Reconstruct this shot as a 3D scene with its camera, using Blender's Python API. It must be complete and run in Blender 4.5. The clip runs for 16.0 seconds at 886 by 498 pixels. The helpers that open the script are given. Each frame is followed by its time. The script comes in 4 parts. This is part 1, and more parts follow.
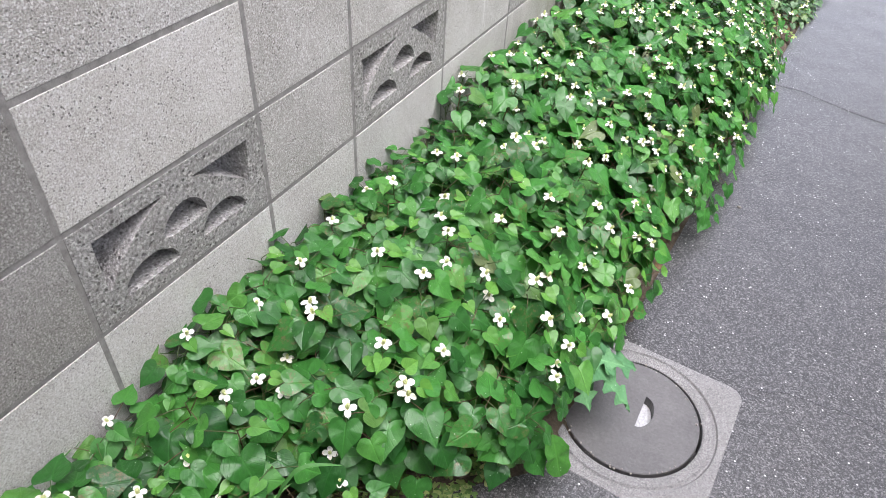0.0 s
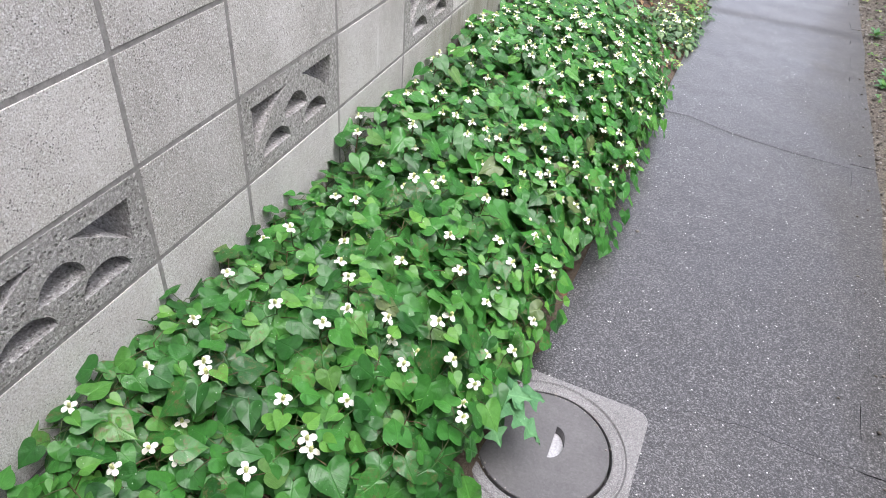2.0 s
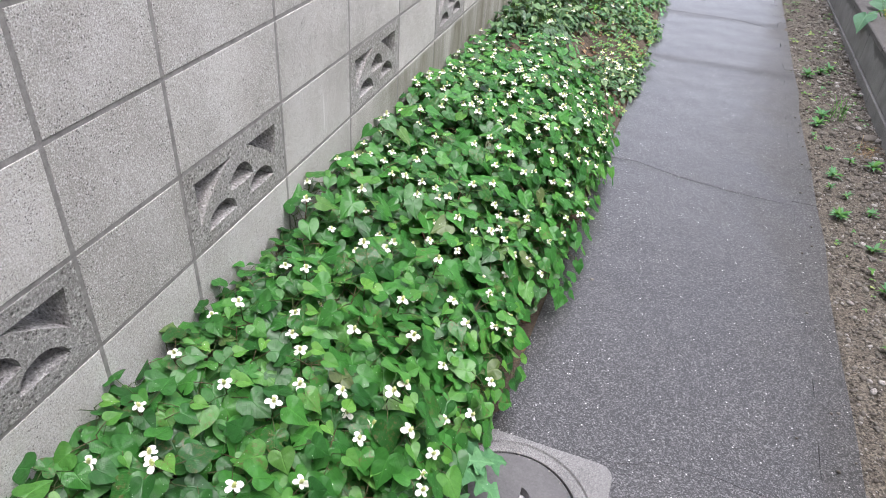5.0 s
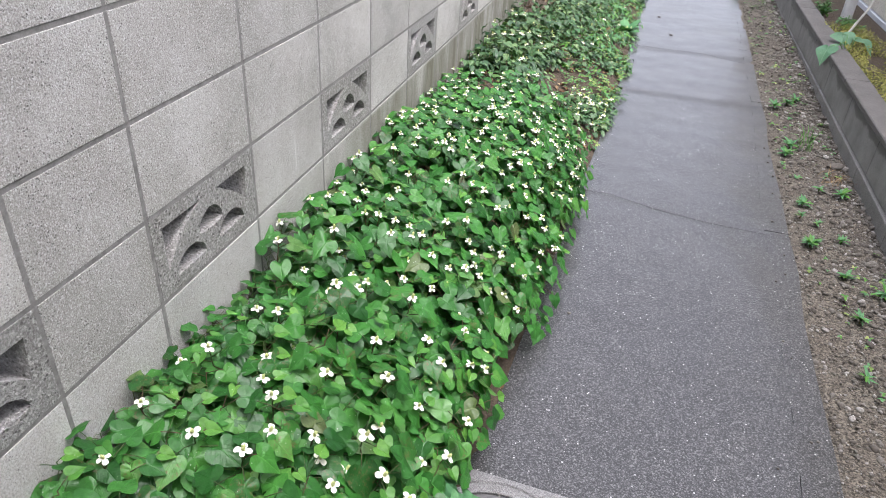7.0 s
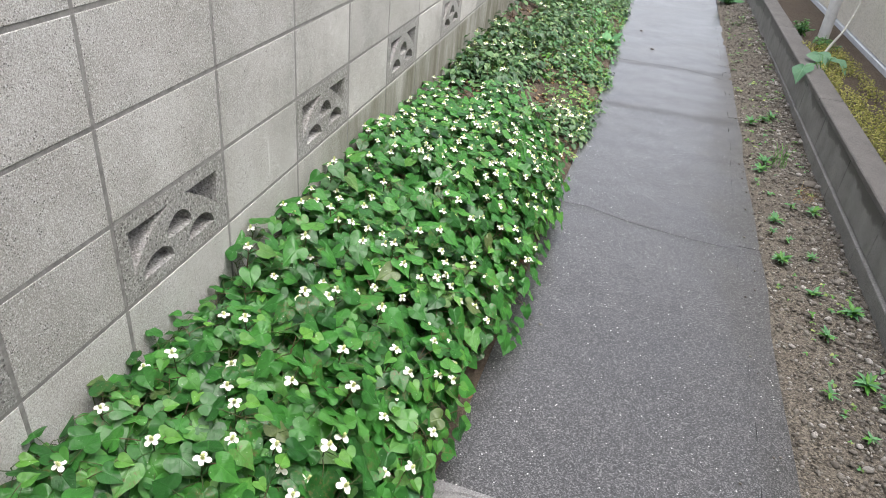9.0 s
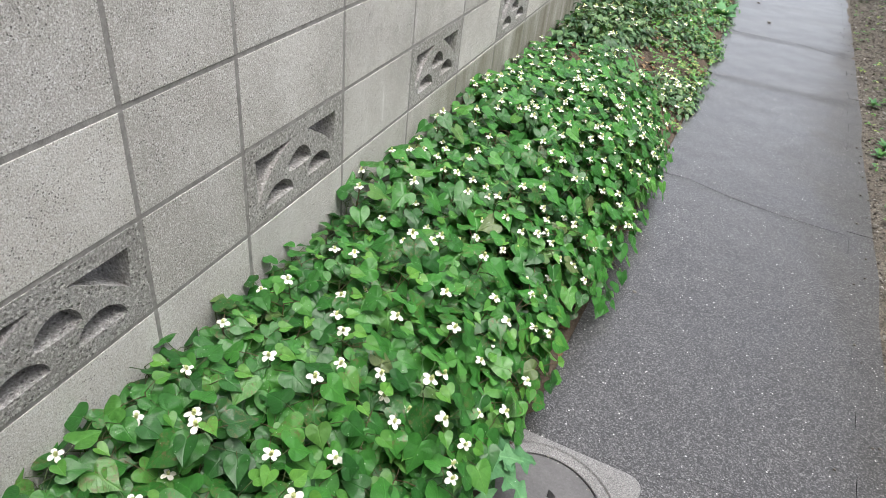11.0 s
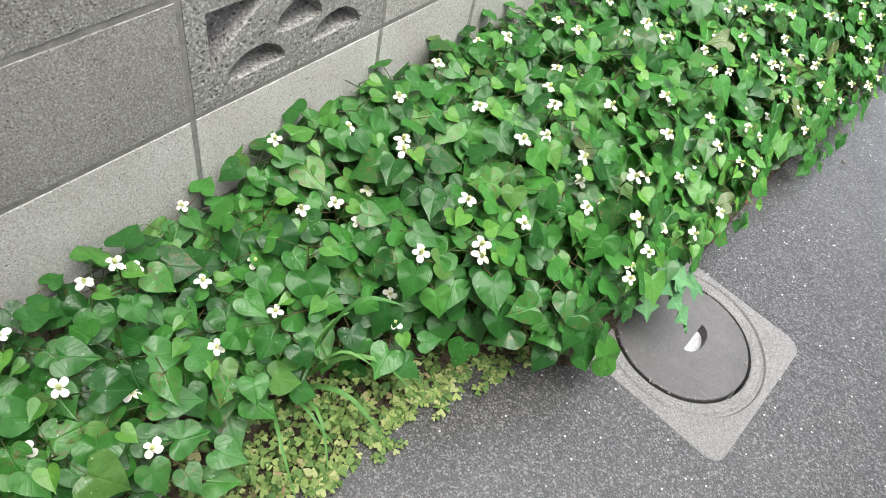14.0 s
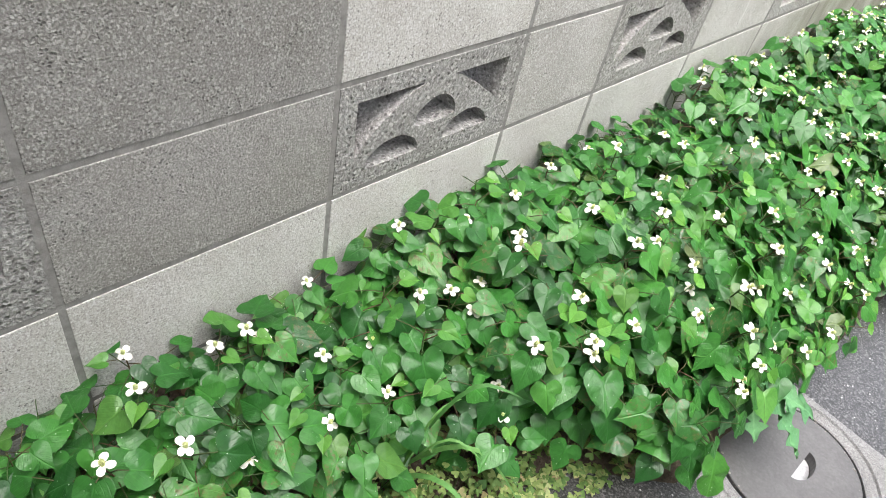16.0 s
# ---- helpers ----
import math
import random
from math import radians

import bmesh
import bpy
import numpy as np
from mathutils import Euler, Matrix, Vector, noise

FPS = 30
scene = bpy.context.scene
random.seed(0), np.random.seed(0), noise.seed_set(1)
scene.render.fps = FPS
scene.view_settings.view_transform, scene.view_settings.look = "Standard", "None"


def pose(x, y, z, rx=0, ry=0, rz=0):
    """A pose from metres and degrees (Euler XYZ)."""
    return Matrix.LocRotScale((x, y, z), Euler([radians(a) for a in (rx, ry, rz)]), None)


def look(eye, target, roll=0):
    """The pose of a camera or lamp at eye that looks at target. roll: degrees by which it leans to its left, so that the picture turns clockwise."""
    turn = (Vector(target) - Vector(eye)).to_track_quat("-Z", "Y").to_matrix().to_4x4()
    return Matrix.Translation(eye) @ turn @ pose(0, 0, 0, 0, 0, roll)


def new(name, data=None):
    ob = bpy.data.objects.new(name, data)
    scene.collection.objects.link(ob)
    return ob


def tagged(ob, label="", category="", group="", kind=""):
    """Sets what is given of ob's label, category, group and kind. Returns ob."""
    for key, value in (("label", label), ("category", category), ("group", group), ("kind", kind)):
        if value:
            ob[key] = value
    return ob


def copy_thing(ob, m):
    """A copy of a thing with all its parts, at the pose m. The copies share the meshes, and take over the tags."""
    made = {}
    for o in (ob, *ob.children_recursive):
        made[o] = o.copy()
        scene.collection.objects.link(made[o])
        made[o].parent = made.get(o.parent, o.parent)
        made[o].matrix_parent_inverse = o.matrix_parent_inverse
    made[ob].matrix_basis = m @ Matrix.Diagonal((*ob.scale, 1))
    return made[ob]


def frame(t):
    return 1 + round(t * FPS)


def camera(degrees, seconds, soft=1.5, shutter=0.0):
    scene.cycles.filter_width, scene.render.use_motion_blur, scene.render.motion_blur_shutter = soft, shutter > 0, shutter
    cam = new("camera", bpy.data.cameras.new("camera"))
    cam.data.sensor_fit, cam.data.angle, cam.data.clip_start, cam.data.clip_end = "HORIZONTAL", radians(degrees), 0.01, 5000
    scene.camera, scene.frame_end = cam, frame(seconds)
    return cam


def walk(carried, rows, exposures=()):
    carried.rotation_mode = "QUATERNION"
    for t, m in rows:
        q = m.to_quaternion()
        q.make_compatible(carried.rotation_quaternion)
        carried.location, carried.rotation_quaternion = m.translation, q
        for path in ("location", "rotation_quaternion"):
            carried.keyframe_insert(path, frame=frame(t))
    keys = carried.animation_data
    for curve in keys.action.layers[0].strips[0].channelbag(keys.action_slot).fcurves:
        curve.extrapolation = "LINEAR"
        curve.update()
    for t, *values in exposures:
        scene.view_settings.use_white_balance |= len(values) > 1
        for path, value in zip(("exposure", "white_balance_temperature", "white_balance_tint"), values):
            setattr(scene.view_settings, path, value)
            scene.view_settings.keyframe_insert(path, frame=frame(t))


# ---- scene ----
# camera and its walk
cam = camera(65.3, 16.0, soft=0.9)
PATH = [
    (0, (0.768, -0.381, 1.299), (0.096, 0.96, -0.024), 3.6),
    (0.5, (0.777, -0.366, 1.304), (0.154, 1.018, 0.001), 4.1),
    (1, (0.786, -0.353, 1.305), (0.211, 1.075, 0.029), 4.4),
    (1.5, (0.798, -0.342, 1.318), (0.266, 1.113, 0.053), 5.0),
    (2, (0.802, -0.338, 1.325), (0.3, 1.14, 0.074), 5.3),
    (2.5, (0.802, -0.328, 1.328), (0.318, 1.163, 0.086), 5.6),
    (3, (0.797, -0.319, 1.323), (0.327, 1.189, 0.096), 5.6),
    (3.5, (0.796, -0.308, 1.324), (0.338, 1.217, 0.114), 5.5),
    (4, (0.8, -0.302, 1.338), (0.355, 1.242, 0.147), 5.2),
    (6.3, (0.826, -0.294, 1.37), (0.388, 1.329, 0.287), 3.7),
    (6.5, (0.823, -0.292, 1.364), (0.388, 1.338, 0.29), 3.7),
    (7, (0.832, -0.282, 1.365), (0.423, 1.364, 0.306), 3.8),
    (7.5, (0.842, -0.272, 1.368), (0.462, 1.392, 0.326), 4.2),
    (8, (0.856, -0.264, 1.376), (0.509, 1.414, 0.345), 4.9),
    (8.2, (0.86, -0.264, 1.38), (0.522, 1.417, 0.351), 5.3),
    (10.3, (0.839, -0.312, 1.372), (0.376, 1.297, 0.278), 6.9),
    (10.5, (0.833, -0.321, 1.365), (0.343, 1.274, 0.263), 6.6),
    (11, (0.808, -0.333, 1.349), (0.262, 1.217, 0.208), 6.9),
    (11.5, (0.792, -0.344, 1.331), (0.201, 1.153, 0.144), 7.6),
    (12, (0.771, -0.357, 1.314), (0.147, 1.07, 0.059), 8.6),
    (12.5, (0.749, -0.375, 1.29), (0.114, 0.973, -0.045), 10.2),
    (13, (0.726, -0.395, 1.256), (0.104, 0.873, -0.16), 12.4),
    (13.5, (0.711, -0.415, 1.225), (0.104, 0.764, -0.272), 14.3),
    (14, (0.694, -0.43, 1.209), (0.095, 0.686, -0.338), 16.5),
    (14.5, (0.682, -0.456, 1.199), (0.044, 0.64, -0.348), 17.1),
    (15, (0.667, -0.489, 1.183), (-0.018, 0.632, -0.325), 17.0),
    (15.5, (0.651, -0.505, 1.178), (-0.127, 0.645, -0.261), 15.6),
    (16, (0.65, -0.525, 1.175), (-0.254, 0.635, -0.181), 13.6),
]
EXPOSURES = [(0, 1.48, 6280, 18), (4, 1.37, 6250, 18), (7, 1.28, 6250, 17), (8, 1.27, 6450, 14), (11, 1.23, 6500, 12), (12.5, 1.32, 6500, 11), (14.5, 1.66, 6550, 10), (16, 1.72, 6500, 12)]
walk(cam, [(t, look(eye, target, roll)) for t, eye, target, roll in PATH], EXPOSURES)

# ---- sky and sun: a bright overcast day ----
world = bpy.data.worlds.new("overcast")
scene.world = world
world.use_nodes = True
wn, wl = world.node_tree.nodes, world.node_tree.links
sky = wn.new("ShaderNodeTexSky")
sky.sky_type, sky.sun_disc = "NISHITA", False
sky.sun_elevation, sky.sun_rotation = radians(72), radians(131)
sky.air_density, sky.dust_density = 1.0, 4.0
grey = wn.new("ShaderNodeHueSaturation")
grey.inputs["Saturation"].default_value = 0.36
wl.new(sky.outputs[0], grey.inputs["Color"])
wl.new(grey.outputs[0], wn["Background"].inputs["Color"])
wn["Background"].inputs["Strength"].default_value = 0.15

sun = new("sun", bpy.data.lights.new("sun", "SUN"))
sun.data.energy, sun.data.angle, sun.data.color = 1.7, radians(50), (1.0, 0.97, 0.92)
sun.matrix_world = look((1.7, -1.5, 7), (0, 0, 0))


# ---- materials ----
class Nodes:
    """A short way to wire a Principled material."""

    def __init__(self, name):
        self.mat = bpy.data.materials.new(name)
        self.mat.use_nodes = True
        self.tree = self.mat.node_tree
        self.bsdf = self.tree.nodes["Principled BSDF"]
        self.out = self.tree.nodes["Material Output"]

    def add(self, kind, **inputs):
        node = self.tree.nodes.new("ShaderNode" + kind)
        for key, value in inputs.items():
            self.set(node.inputs[key.replace("_", " ")], value)
        return node

    def set(self, socket, value):
        if isinstance(value, bpy.types.NodeSocket):
            self.tree.links.new(value, socket)
        elif isinstance(value, tuple) and len(value) == 3 and socket.type == "RGBA":
            socket.default_value = (*value, 1)
        else:
            socket.default_value = value

    def coords(self, which="Object"):
        return self.add("TexCoord").outputs[which]

    def place(self):
        """World position, so that neighbouring pieces share one pattern."""
        return self.add("NewGeometry").outputs["Position"]

    def noise(self, vec, scale, detail=4.0, rough=0.6):
        return self.add("TexNoise", Vector=vec, Scale=scale, Detail=detail, Roughness=rough).outputs["Fac"]

    def cells(self, vec, scale, feature="F1"):
        node = self.add("TexVoronoi", Vector=vec, Scale=scale)
        node.feature = feature
        return node.outputs["Distance"]

    def grains(self, vec, scale):
        """A number for each grain of an aggregate."""
        node = self.add("TexVoronoi", Vector=vec, Scale=scale)
        return self.add("SeparateColor", Color=node.outputs["Color"]).outputs[0]

    def ramp(self, fac, stops):
        node = self.add("ValToRGB", Fac=fac)
        items = node.color_ramp.elements
        while len(items) < len(stops):
            items.new(0.5)
        for item, (at, col) in zip(items, stops):
            item.position = at
            item.color = (col, col, col, 1) if isinstance(col, (int, float)) else (*col, 1)
        return node.outputs["Color"]

    def mix(self, fac, a, b, blend="MIX"):
        node = self.tree.nodes.new("ShaderNodeMix")
        node.data_type, node.blend_type = "RGBA", blend
        self.set(node.inputs["Factor"], fac)
        self.set(node.inputs["A"], a)
        self.set(node.inputs["B"], b)
        return node.outputs["Result"]

    def math(self, op, a, b=0.0, c=0.0):
        node = self.tree.nodes.new("ShaderNodeMath")
        node.operation = op
        for socket, value in zip(node.inputs, (a, b, c)):
            self.set(socket, value)
        return node.outputs[0]

    def chance(self):
        """A number of its own for each object and each loose piece of a joined mesh."""
        a = self.add("ObjectInfo").outputs["Random"]
        b = self.add("NewGeometry").outputs["Random Per Island"]
        return self.math("FRACT", self.math("ADD", a, self.math("MULTIPLY", b, 7.31)))

    def bump(self, height, strength, distance):
        return self.add("Bump", Height=height, Strength=strength, Distance=distance).outputs["Normal"]

    def finish(self, color, rough, normal=None, **more):
        self.set(self.bsdf.inputs["Base Color"], color)
        self.set(self.bsdf.inputs["Roughness"], rough)
        if normal is not None:
            self.set(self.bsdf.inputs["Normal"], normal)
        for key, value in more.items():
            self.set(self.bsdf.inputs[key.replace("_", " ")], value)
        return self.mat


def block_material(name, base, coarse, pits, dirt=0.0):
    n = Nodes(name)
    p = n.place()
    chance = n.add("ObjectInfo").outputs["Random"]
    grain = n.noise(p, 330 / coarse, 2.0, 0.6)
    fine = n.noise(p, 700 / coarse, 2.0, 0.6)
    holes = n.cells(p, 150 / coarse)
    blotch = n.noise(p, 5.5, 5.0, 0.65)
    stain = n.noise(p, 2.1, 5.0, 0.62)
    tone = n.ramp(chance, [(0.0, tuple(0.84 * c for c in base)), (0.45, base), (1.0, tuple(1.10 * c for c in base))])
    col = n.mix(n.ramp(blotch, [(0.35, 0.0), (0.65, 1.0)]), n.mix(1.0, tone, (0.80, 0.79, 0.77), "MULTIPLY"), tone)
    col = n.mix(n.ramp(stain, [(0.48 - 0.2 * dirt, 0.0), (0.66 - 0.2 * dirt, 0.5 + 0.25 * dirt)]), col, (0.25, 0.245, 0.215))
    col = n.mix(n.ramp(grain, [(0.36, 0.62), (0.47, 0.0)]), col, n.mix(1.0, col, (0.58, 0.57, 0.56), "MULTIPLY"))
    col = n.mix(n.ramp(grain, [(0.54, 0.0), (0.66, 0.6)]), col, tuple(min(0.75, 1.45 * c) for c in base))
    col = n.mix(n.ramp(fine, [(0.38, 0.35), (0.46, 0.0)]), col, n.mix(1.0, col, (0.55, 0.54, 0.53), "MULTIPLY"))
    stone = n.grains(p, 380 / coarse)
    col = n.mix(n.ramp(stone, [(0.10, 0.38), (0.28, 0.0)]), col, n.mix(1.0, col, (0.52, 0.51, 0.50), "MULTIPLY"))
    col = n.mix(n.ramp(stone, [(0.80, 0.0), (0.97, 0.55)]), col, tuple(min(0.80, 1.6 * c) for c in base))
    patch = n.ramp(n.noise(p, 14, 2.0), [(0.46 - pits, 0.0), (0.62 - pits, 1.0)])
    pit = n.math("MULTIPLY", n.ramp(holes, [(0.16, 1.0), (0.30, 0.0)]), n.math("MULTIPLY", patch, n.ramp(n.noise(p, 75, 1.0), [(0.46 - pits, 0.0), (0.54 - pits, 1.0)])))
    col = n.mix(n.math("MULTIPLY", pit, 0.8), col, (0.12, 0.115, 0.11))
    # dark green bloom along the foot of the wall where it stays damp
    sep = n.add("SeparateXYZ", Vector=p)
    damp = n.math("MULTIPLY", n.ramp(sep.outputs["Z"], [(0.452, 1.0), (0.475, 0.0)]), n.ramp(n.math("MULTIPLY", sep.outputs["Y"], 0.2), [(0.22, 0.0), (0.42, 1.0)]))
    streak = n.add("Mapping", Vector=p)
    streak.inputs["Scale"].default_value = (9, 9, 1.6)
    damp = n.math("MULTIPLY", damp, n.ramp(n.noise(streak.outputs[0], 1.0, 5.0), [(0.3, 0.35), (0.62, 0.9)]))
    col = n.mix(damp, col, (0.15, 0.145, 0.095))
    # one lime run on a block
    run = n.math("ABSOLUTE", n.math("SUBTRACT", n.math("ADD", sep.outputs["Y"], n.math("MULTIPLY", n.noise(p, 30, 2.0), 0.006)), 1.313))
    run = n.math("MULTIPLY", n.ramp(run, [(0.0018, 0.8), (0.0045, 0.0)]), n.ramp(n.math("ABSOLUTE", n.math("SUBTRACT", sep.outputs["Z"], 0.555)), [(0.03, 1.0), (0.075, 0.0)]))
    col = n.mix(run, col, (0.72, 0.72, 0.70))
    height = n.math("SUBTRACT", n.math("ADD", n.math("MULTIPLY", grain, 0.9), n.math("MULTIPLY", fine, 0.3)), n.math("MULTIPLY", pit, 1.2))
    return n.finish(col, 0.92, n.bump(height, 0.6, 0.004 * coarse))


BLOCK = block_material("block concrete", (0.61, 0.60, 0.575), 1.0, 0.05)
BASE_BLOCK = block_material("pale base concrete", (0.70, 0.69, 0.665), 1.0, -0.02, -0.4)
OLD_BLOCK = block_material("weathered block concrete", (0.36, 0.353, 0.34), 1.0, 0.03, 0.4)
VENT = block_material("rough vent concrete", (0.40, 0.395, 0.385), 1.75, 0.14)


def mortar_material():
    n = Nodes("mortar")
    p = n.place()
    col = n.ramp(n.noise(p, 40, 5.0, 0.7), [(0.3, (0.18, 0.176, 0.168)), (0.7, (0.33, 0.322, 0.308))])
    return n.finish(col, 0.95, n.bump(n.noise(p, 300, 3.0), 0.5, 0.002))


MORTAR = mortar_material()


def paving_material():
    n = Nodes("wet paving concrete")
    p = n.place()
    chance = n.add("ObjectInfo").outputs["Random"]
    sand = n.noise(p, 330, 2.0, 0.6)
    fine = n.noise(p, 760, 2.0, 0.6)
    damp = n.noise(p, 2.2, 5.0, 0.6)
    mid = n.noise(p, 20, 5.0, 0.65)
    col = n.ramp(damp, [(0.35, (0.028, 0.028, 0.029)), (0.65, (0.050, 0.050, 0.052))])
    col = n.mix(n.ramp(mid, [(0.38, 0.0), (0.66, 0.5)]), col, (0.075, 0.074, 0.074))
    # bands of standing damp across the path
    across = n.add("Mapping", Vector=p)
    across.inputs["Scale"].default_value = (0.7, 2.6, 1.0)
    pool = n.ramp(n.noise(across.outputs[0], 1.3, 4.0, 0.55), [(0.50, 0.0), (0.66, 1.0)])
    col = n.mix(n.math("MULTIPLY", pool, 0.55), col, (0.032, 0.032, 0.034))
    sep = n.add("SeparateXYZ", Vector=p)
    along = n.math("ADD", sep.outputs["Y"], n.math("MULTIPLY", n.math("SUBTRACT", mid, 0.5), 0.10))
    slant = n.math("ADD", along, n.math("MULTIPLY", sep.outputs["X"], 0.19))
    dull = 0.0
    for line, at, wide, depth in ((slant, 2.68, 0.05, 0.42), (along, 4.03, 0.09, 0.7), (along, 5.08, 0.10, 0.55)):
        off = n.math("ABSOLUTE", n.math("SUBTRACT", line, at))
        band = n.ramp(off, [(0.0, depth), (wide, 0.0)])
        dull = n.math("MAXIMUM", dull, band)
        col = n.mix(band, col, (0.020, 0.020, 0.021))
    col = n.mix(n.ramp(chance, [(0.0, 0.0), (1.0, 0.16)]), col, (0.06, 0.059, 0.058))
    col = n.mix(n.ramp(sand, [(0.38, 0.9), (0.50, 0.0)]), col, (0.016, 0.016, 0.016))
    col = n.mix(n.ramp(sand, [(0.53, 0.0), (0.64, 0.65)]), col, (0.18, 0.178, 0.176))
    col = n.mix(n.ramp(fine, [(0.40, 0.6), (0.48, 0.0)]), col, (0.03, 0.03, 0.03))
    stone = n.grains(p, 300)
    col = n.mix(n.ramp(stone, [(0.14, 0.9), (0.42, 0.0)]), col, (0.012, 0.012, 0.012))
    col = n.mix(n.ramp(stone, [(0.76, 0.0), (0.97, 0.6)]), col, (0.22, 0.218, 0.215))
    fleck = n.math("MULTIPLY", n.ramp(n.cells(p, 62), [(0.08, 1.0), (0.17, 0.0)]), n.ramp(n.noise(p, 29, 1.0), [(0.53, 0.0), (0.57, 1.0)]))
    col = n.mix(fleck, col, (0.60, 0.59, 0.57))
    rough = n.ramp(n.math("ADD", n.math("MULTIPLY", damp, 0.7), n.math("MULTIPLY", sand, 0.3)), [(0.35, 0.32), (0.65, 0.5)])
    height = n.math("ADD", n.math("MULTIPLY", sand, 0.8), n.math("MULTIPLY", fine, 0.3))
    swell = n.add("Bump", Height=n.noise(p, 2.3, 2.0, 0.5), Strength=0.6, Distance=0.035)
    grain = n.add("Bump", Height=height, Strength=0.20, Distance=0.003, Normal=swell.outputs["Normal"])
    return n.finish(col, rough, grain.outputs["Normal"], Specular_IOR_Level=0.5, Coat_Weight=n.math("SUBTRACT", 0.95, dull), Coat_IOR=1.5, Coat_Roughness=n.ramp(pool, [(0.0, 0.24), (1.0, 0.13)]), Coat_Normal=swell.outputs["Normal"])


PAVING = paving_material()


def cast_material(name, dark, light, rough, scale=260, speck=0.4, bump=0.5):
    n = Nodes(name)
    p = n.place()
    sand = n.noise(p, scale, 3.0, 0.75)
    col = n.ramp(n.noise(p, 7, 5.0, 0.65), [(0.3, dark), (0.7, light)])
    col = n.mix(n.ramp(sand, [(0.38, speck), (0.49, 0.0)]), col, tuple(0.35 * c for c in dark))
    col = n.mix(n.ramp(sand, [(0.53, 0.0), (0.64, speck)]), col, tuple(min(0.8, 1.7 * c) for c in light))
    stone = n.grains(p, scale * 1.25)
    col = n.mix(n.ramp(stone, [(0.1, speck), (0.35, 0.0)]), col, tuple(0.4 * c for c in dark))
    col = n.mix(n.ramp(stone, [(0.75, 0.0), (0.96, 0.8 * speck)]), col, tuple(min(0.8, 1.7 * c) for c in light))
    return n.finish(col, rough, n.bump(sand, bump, 0.002))


FRAME_CONCRETE = cast_material("pale frame concrete", (0.165, 0.165, 0.165), (0.22, 0.22, 0.22), 0.7, 400, 0.6)
LID_CONCRETE = cast_material("smooth lid", (0.085, 0.084, 0.085), (0.125, 0.123, 0.123), 0.38, 160, 0.12, 0.12)
RECESS_STEEL = cast_material("worn steel", (0.34, 0.35, 0.36), (0.45, 0.46, 0.47), 0.45, 200, 0.2, 0.2)
KERB_CONCRETE = cast_material("damp grey concrete", (0.18, 0.177, 0.17), (0.27, 0.265, 0.255), 0.8, 220, 0.25)
KERB_CAP = cast_material("grey cap concrete", (0.09, 0.085, 0.08), (0.15, 0.143, 0.136), 0.65, 220, 0.25)
STUCCO = cast_material("cream stucco", (0.66, 0.63, 0.54), (0.74, 0.71, 0.62), 0.95, 90, 0.35, 0.9)
PALE_METAL = cast_material("painted pale metal", (0.55, 0.60, 0.66), (0.66, 0.70, 0.75), 0.4, 40, 0.1, 0.05)
PIPE_WHITE = cast_material("white plastic pipe", (0.60, 0.61, 0.62), (0.72, 0.73, 0.73), 0.35, 40, 0.1, 0.05)
CABLE_GREY = cast_material("grey cable sheath", (0.30, 0.30, 0.27), (0.42, 0.42, 0.38), 0.6, 40, 0.1, 0.05)
STONE = cast_material("grey stone", (0.16, 0.15, 0.138), (0.30, 0.285, 0.26), 0.85, 180, 0.4)


def soil_material():
    n = Nodes("dark damp soil")
    p = n.place()
    big, small = n.noise(p, 6, 5.0, 0.65), n.noise(p, 110, 5.0, 0.75)
    col = n.ramp(small, [(0.25, (0.022, 0.016, 0.011)), (0.5, (0.075, 0.055, 0.038)), (0.8, (0.16, 0.135, 0.10))])
    col = n.mix(n.ramp(big, [(0.45, 0.0), (0.75, 0.5)]), col, (0.11, 0.085, 0.06))
    return n.finish(col, 0.95, n.bump(small, 0.9, 0.012))


SOIL = soil_material()
EARTH = cast_material("stony brown earth", (0.075, 0.064, 0.050), (0.13, 0.115, 0.092), 0.95, 150, 0.8, 1.0)


def gravel_material(name="gravel stone"):
    n = Nodes(name)
    p = n.place()
    c = n.chance()
    col = n.ramp(c, [(0.0, (0.07, 0.062, 0.052)), (0.4, (0.135, 0.124, 0.108)), (0.8, (0.21, 0.198, 0.178)), (1.0, (0.46, 0.445, 0.42))])
    col = n.mix(n.ramp(n.noise(p, 160, 4.0), [(0.35, 0.6), (0.6, 0.0)]), col, (0.07, 0.058, 0.045))
    return n.finish(col, 0.85, n.bump(n.noise(p, 300, 3.0), 0.4, 0.002))


GRAVEL = gravel_material()


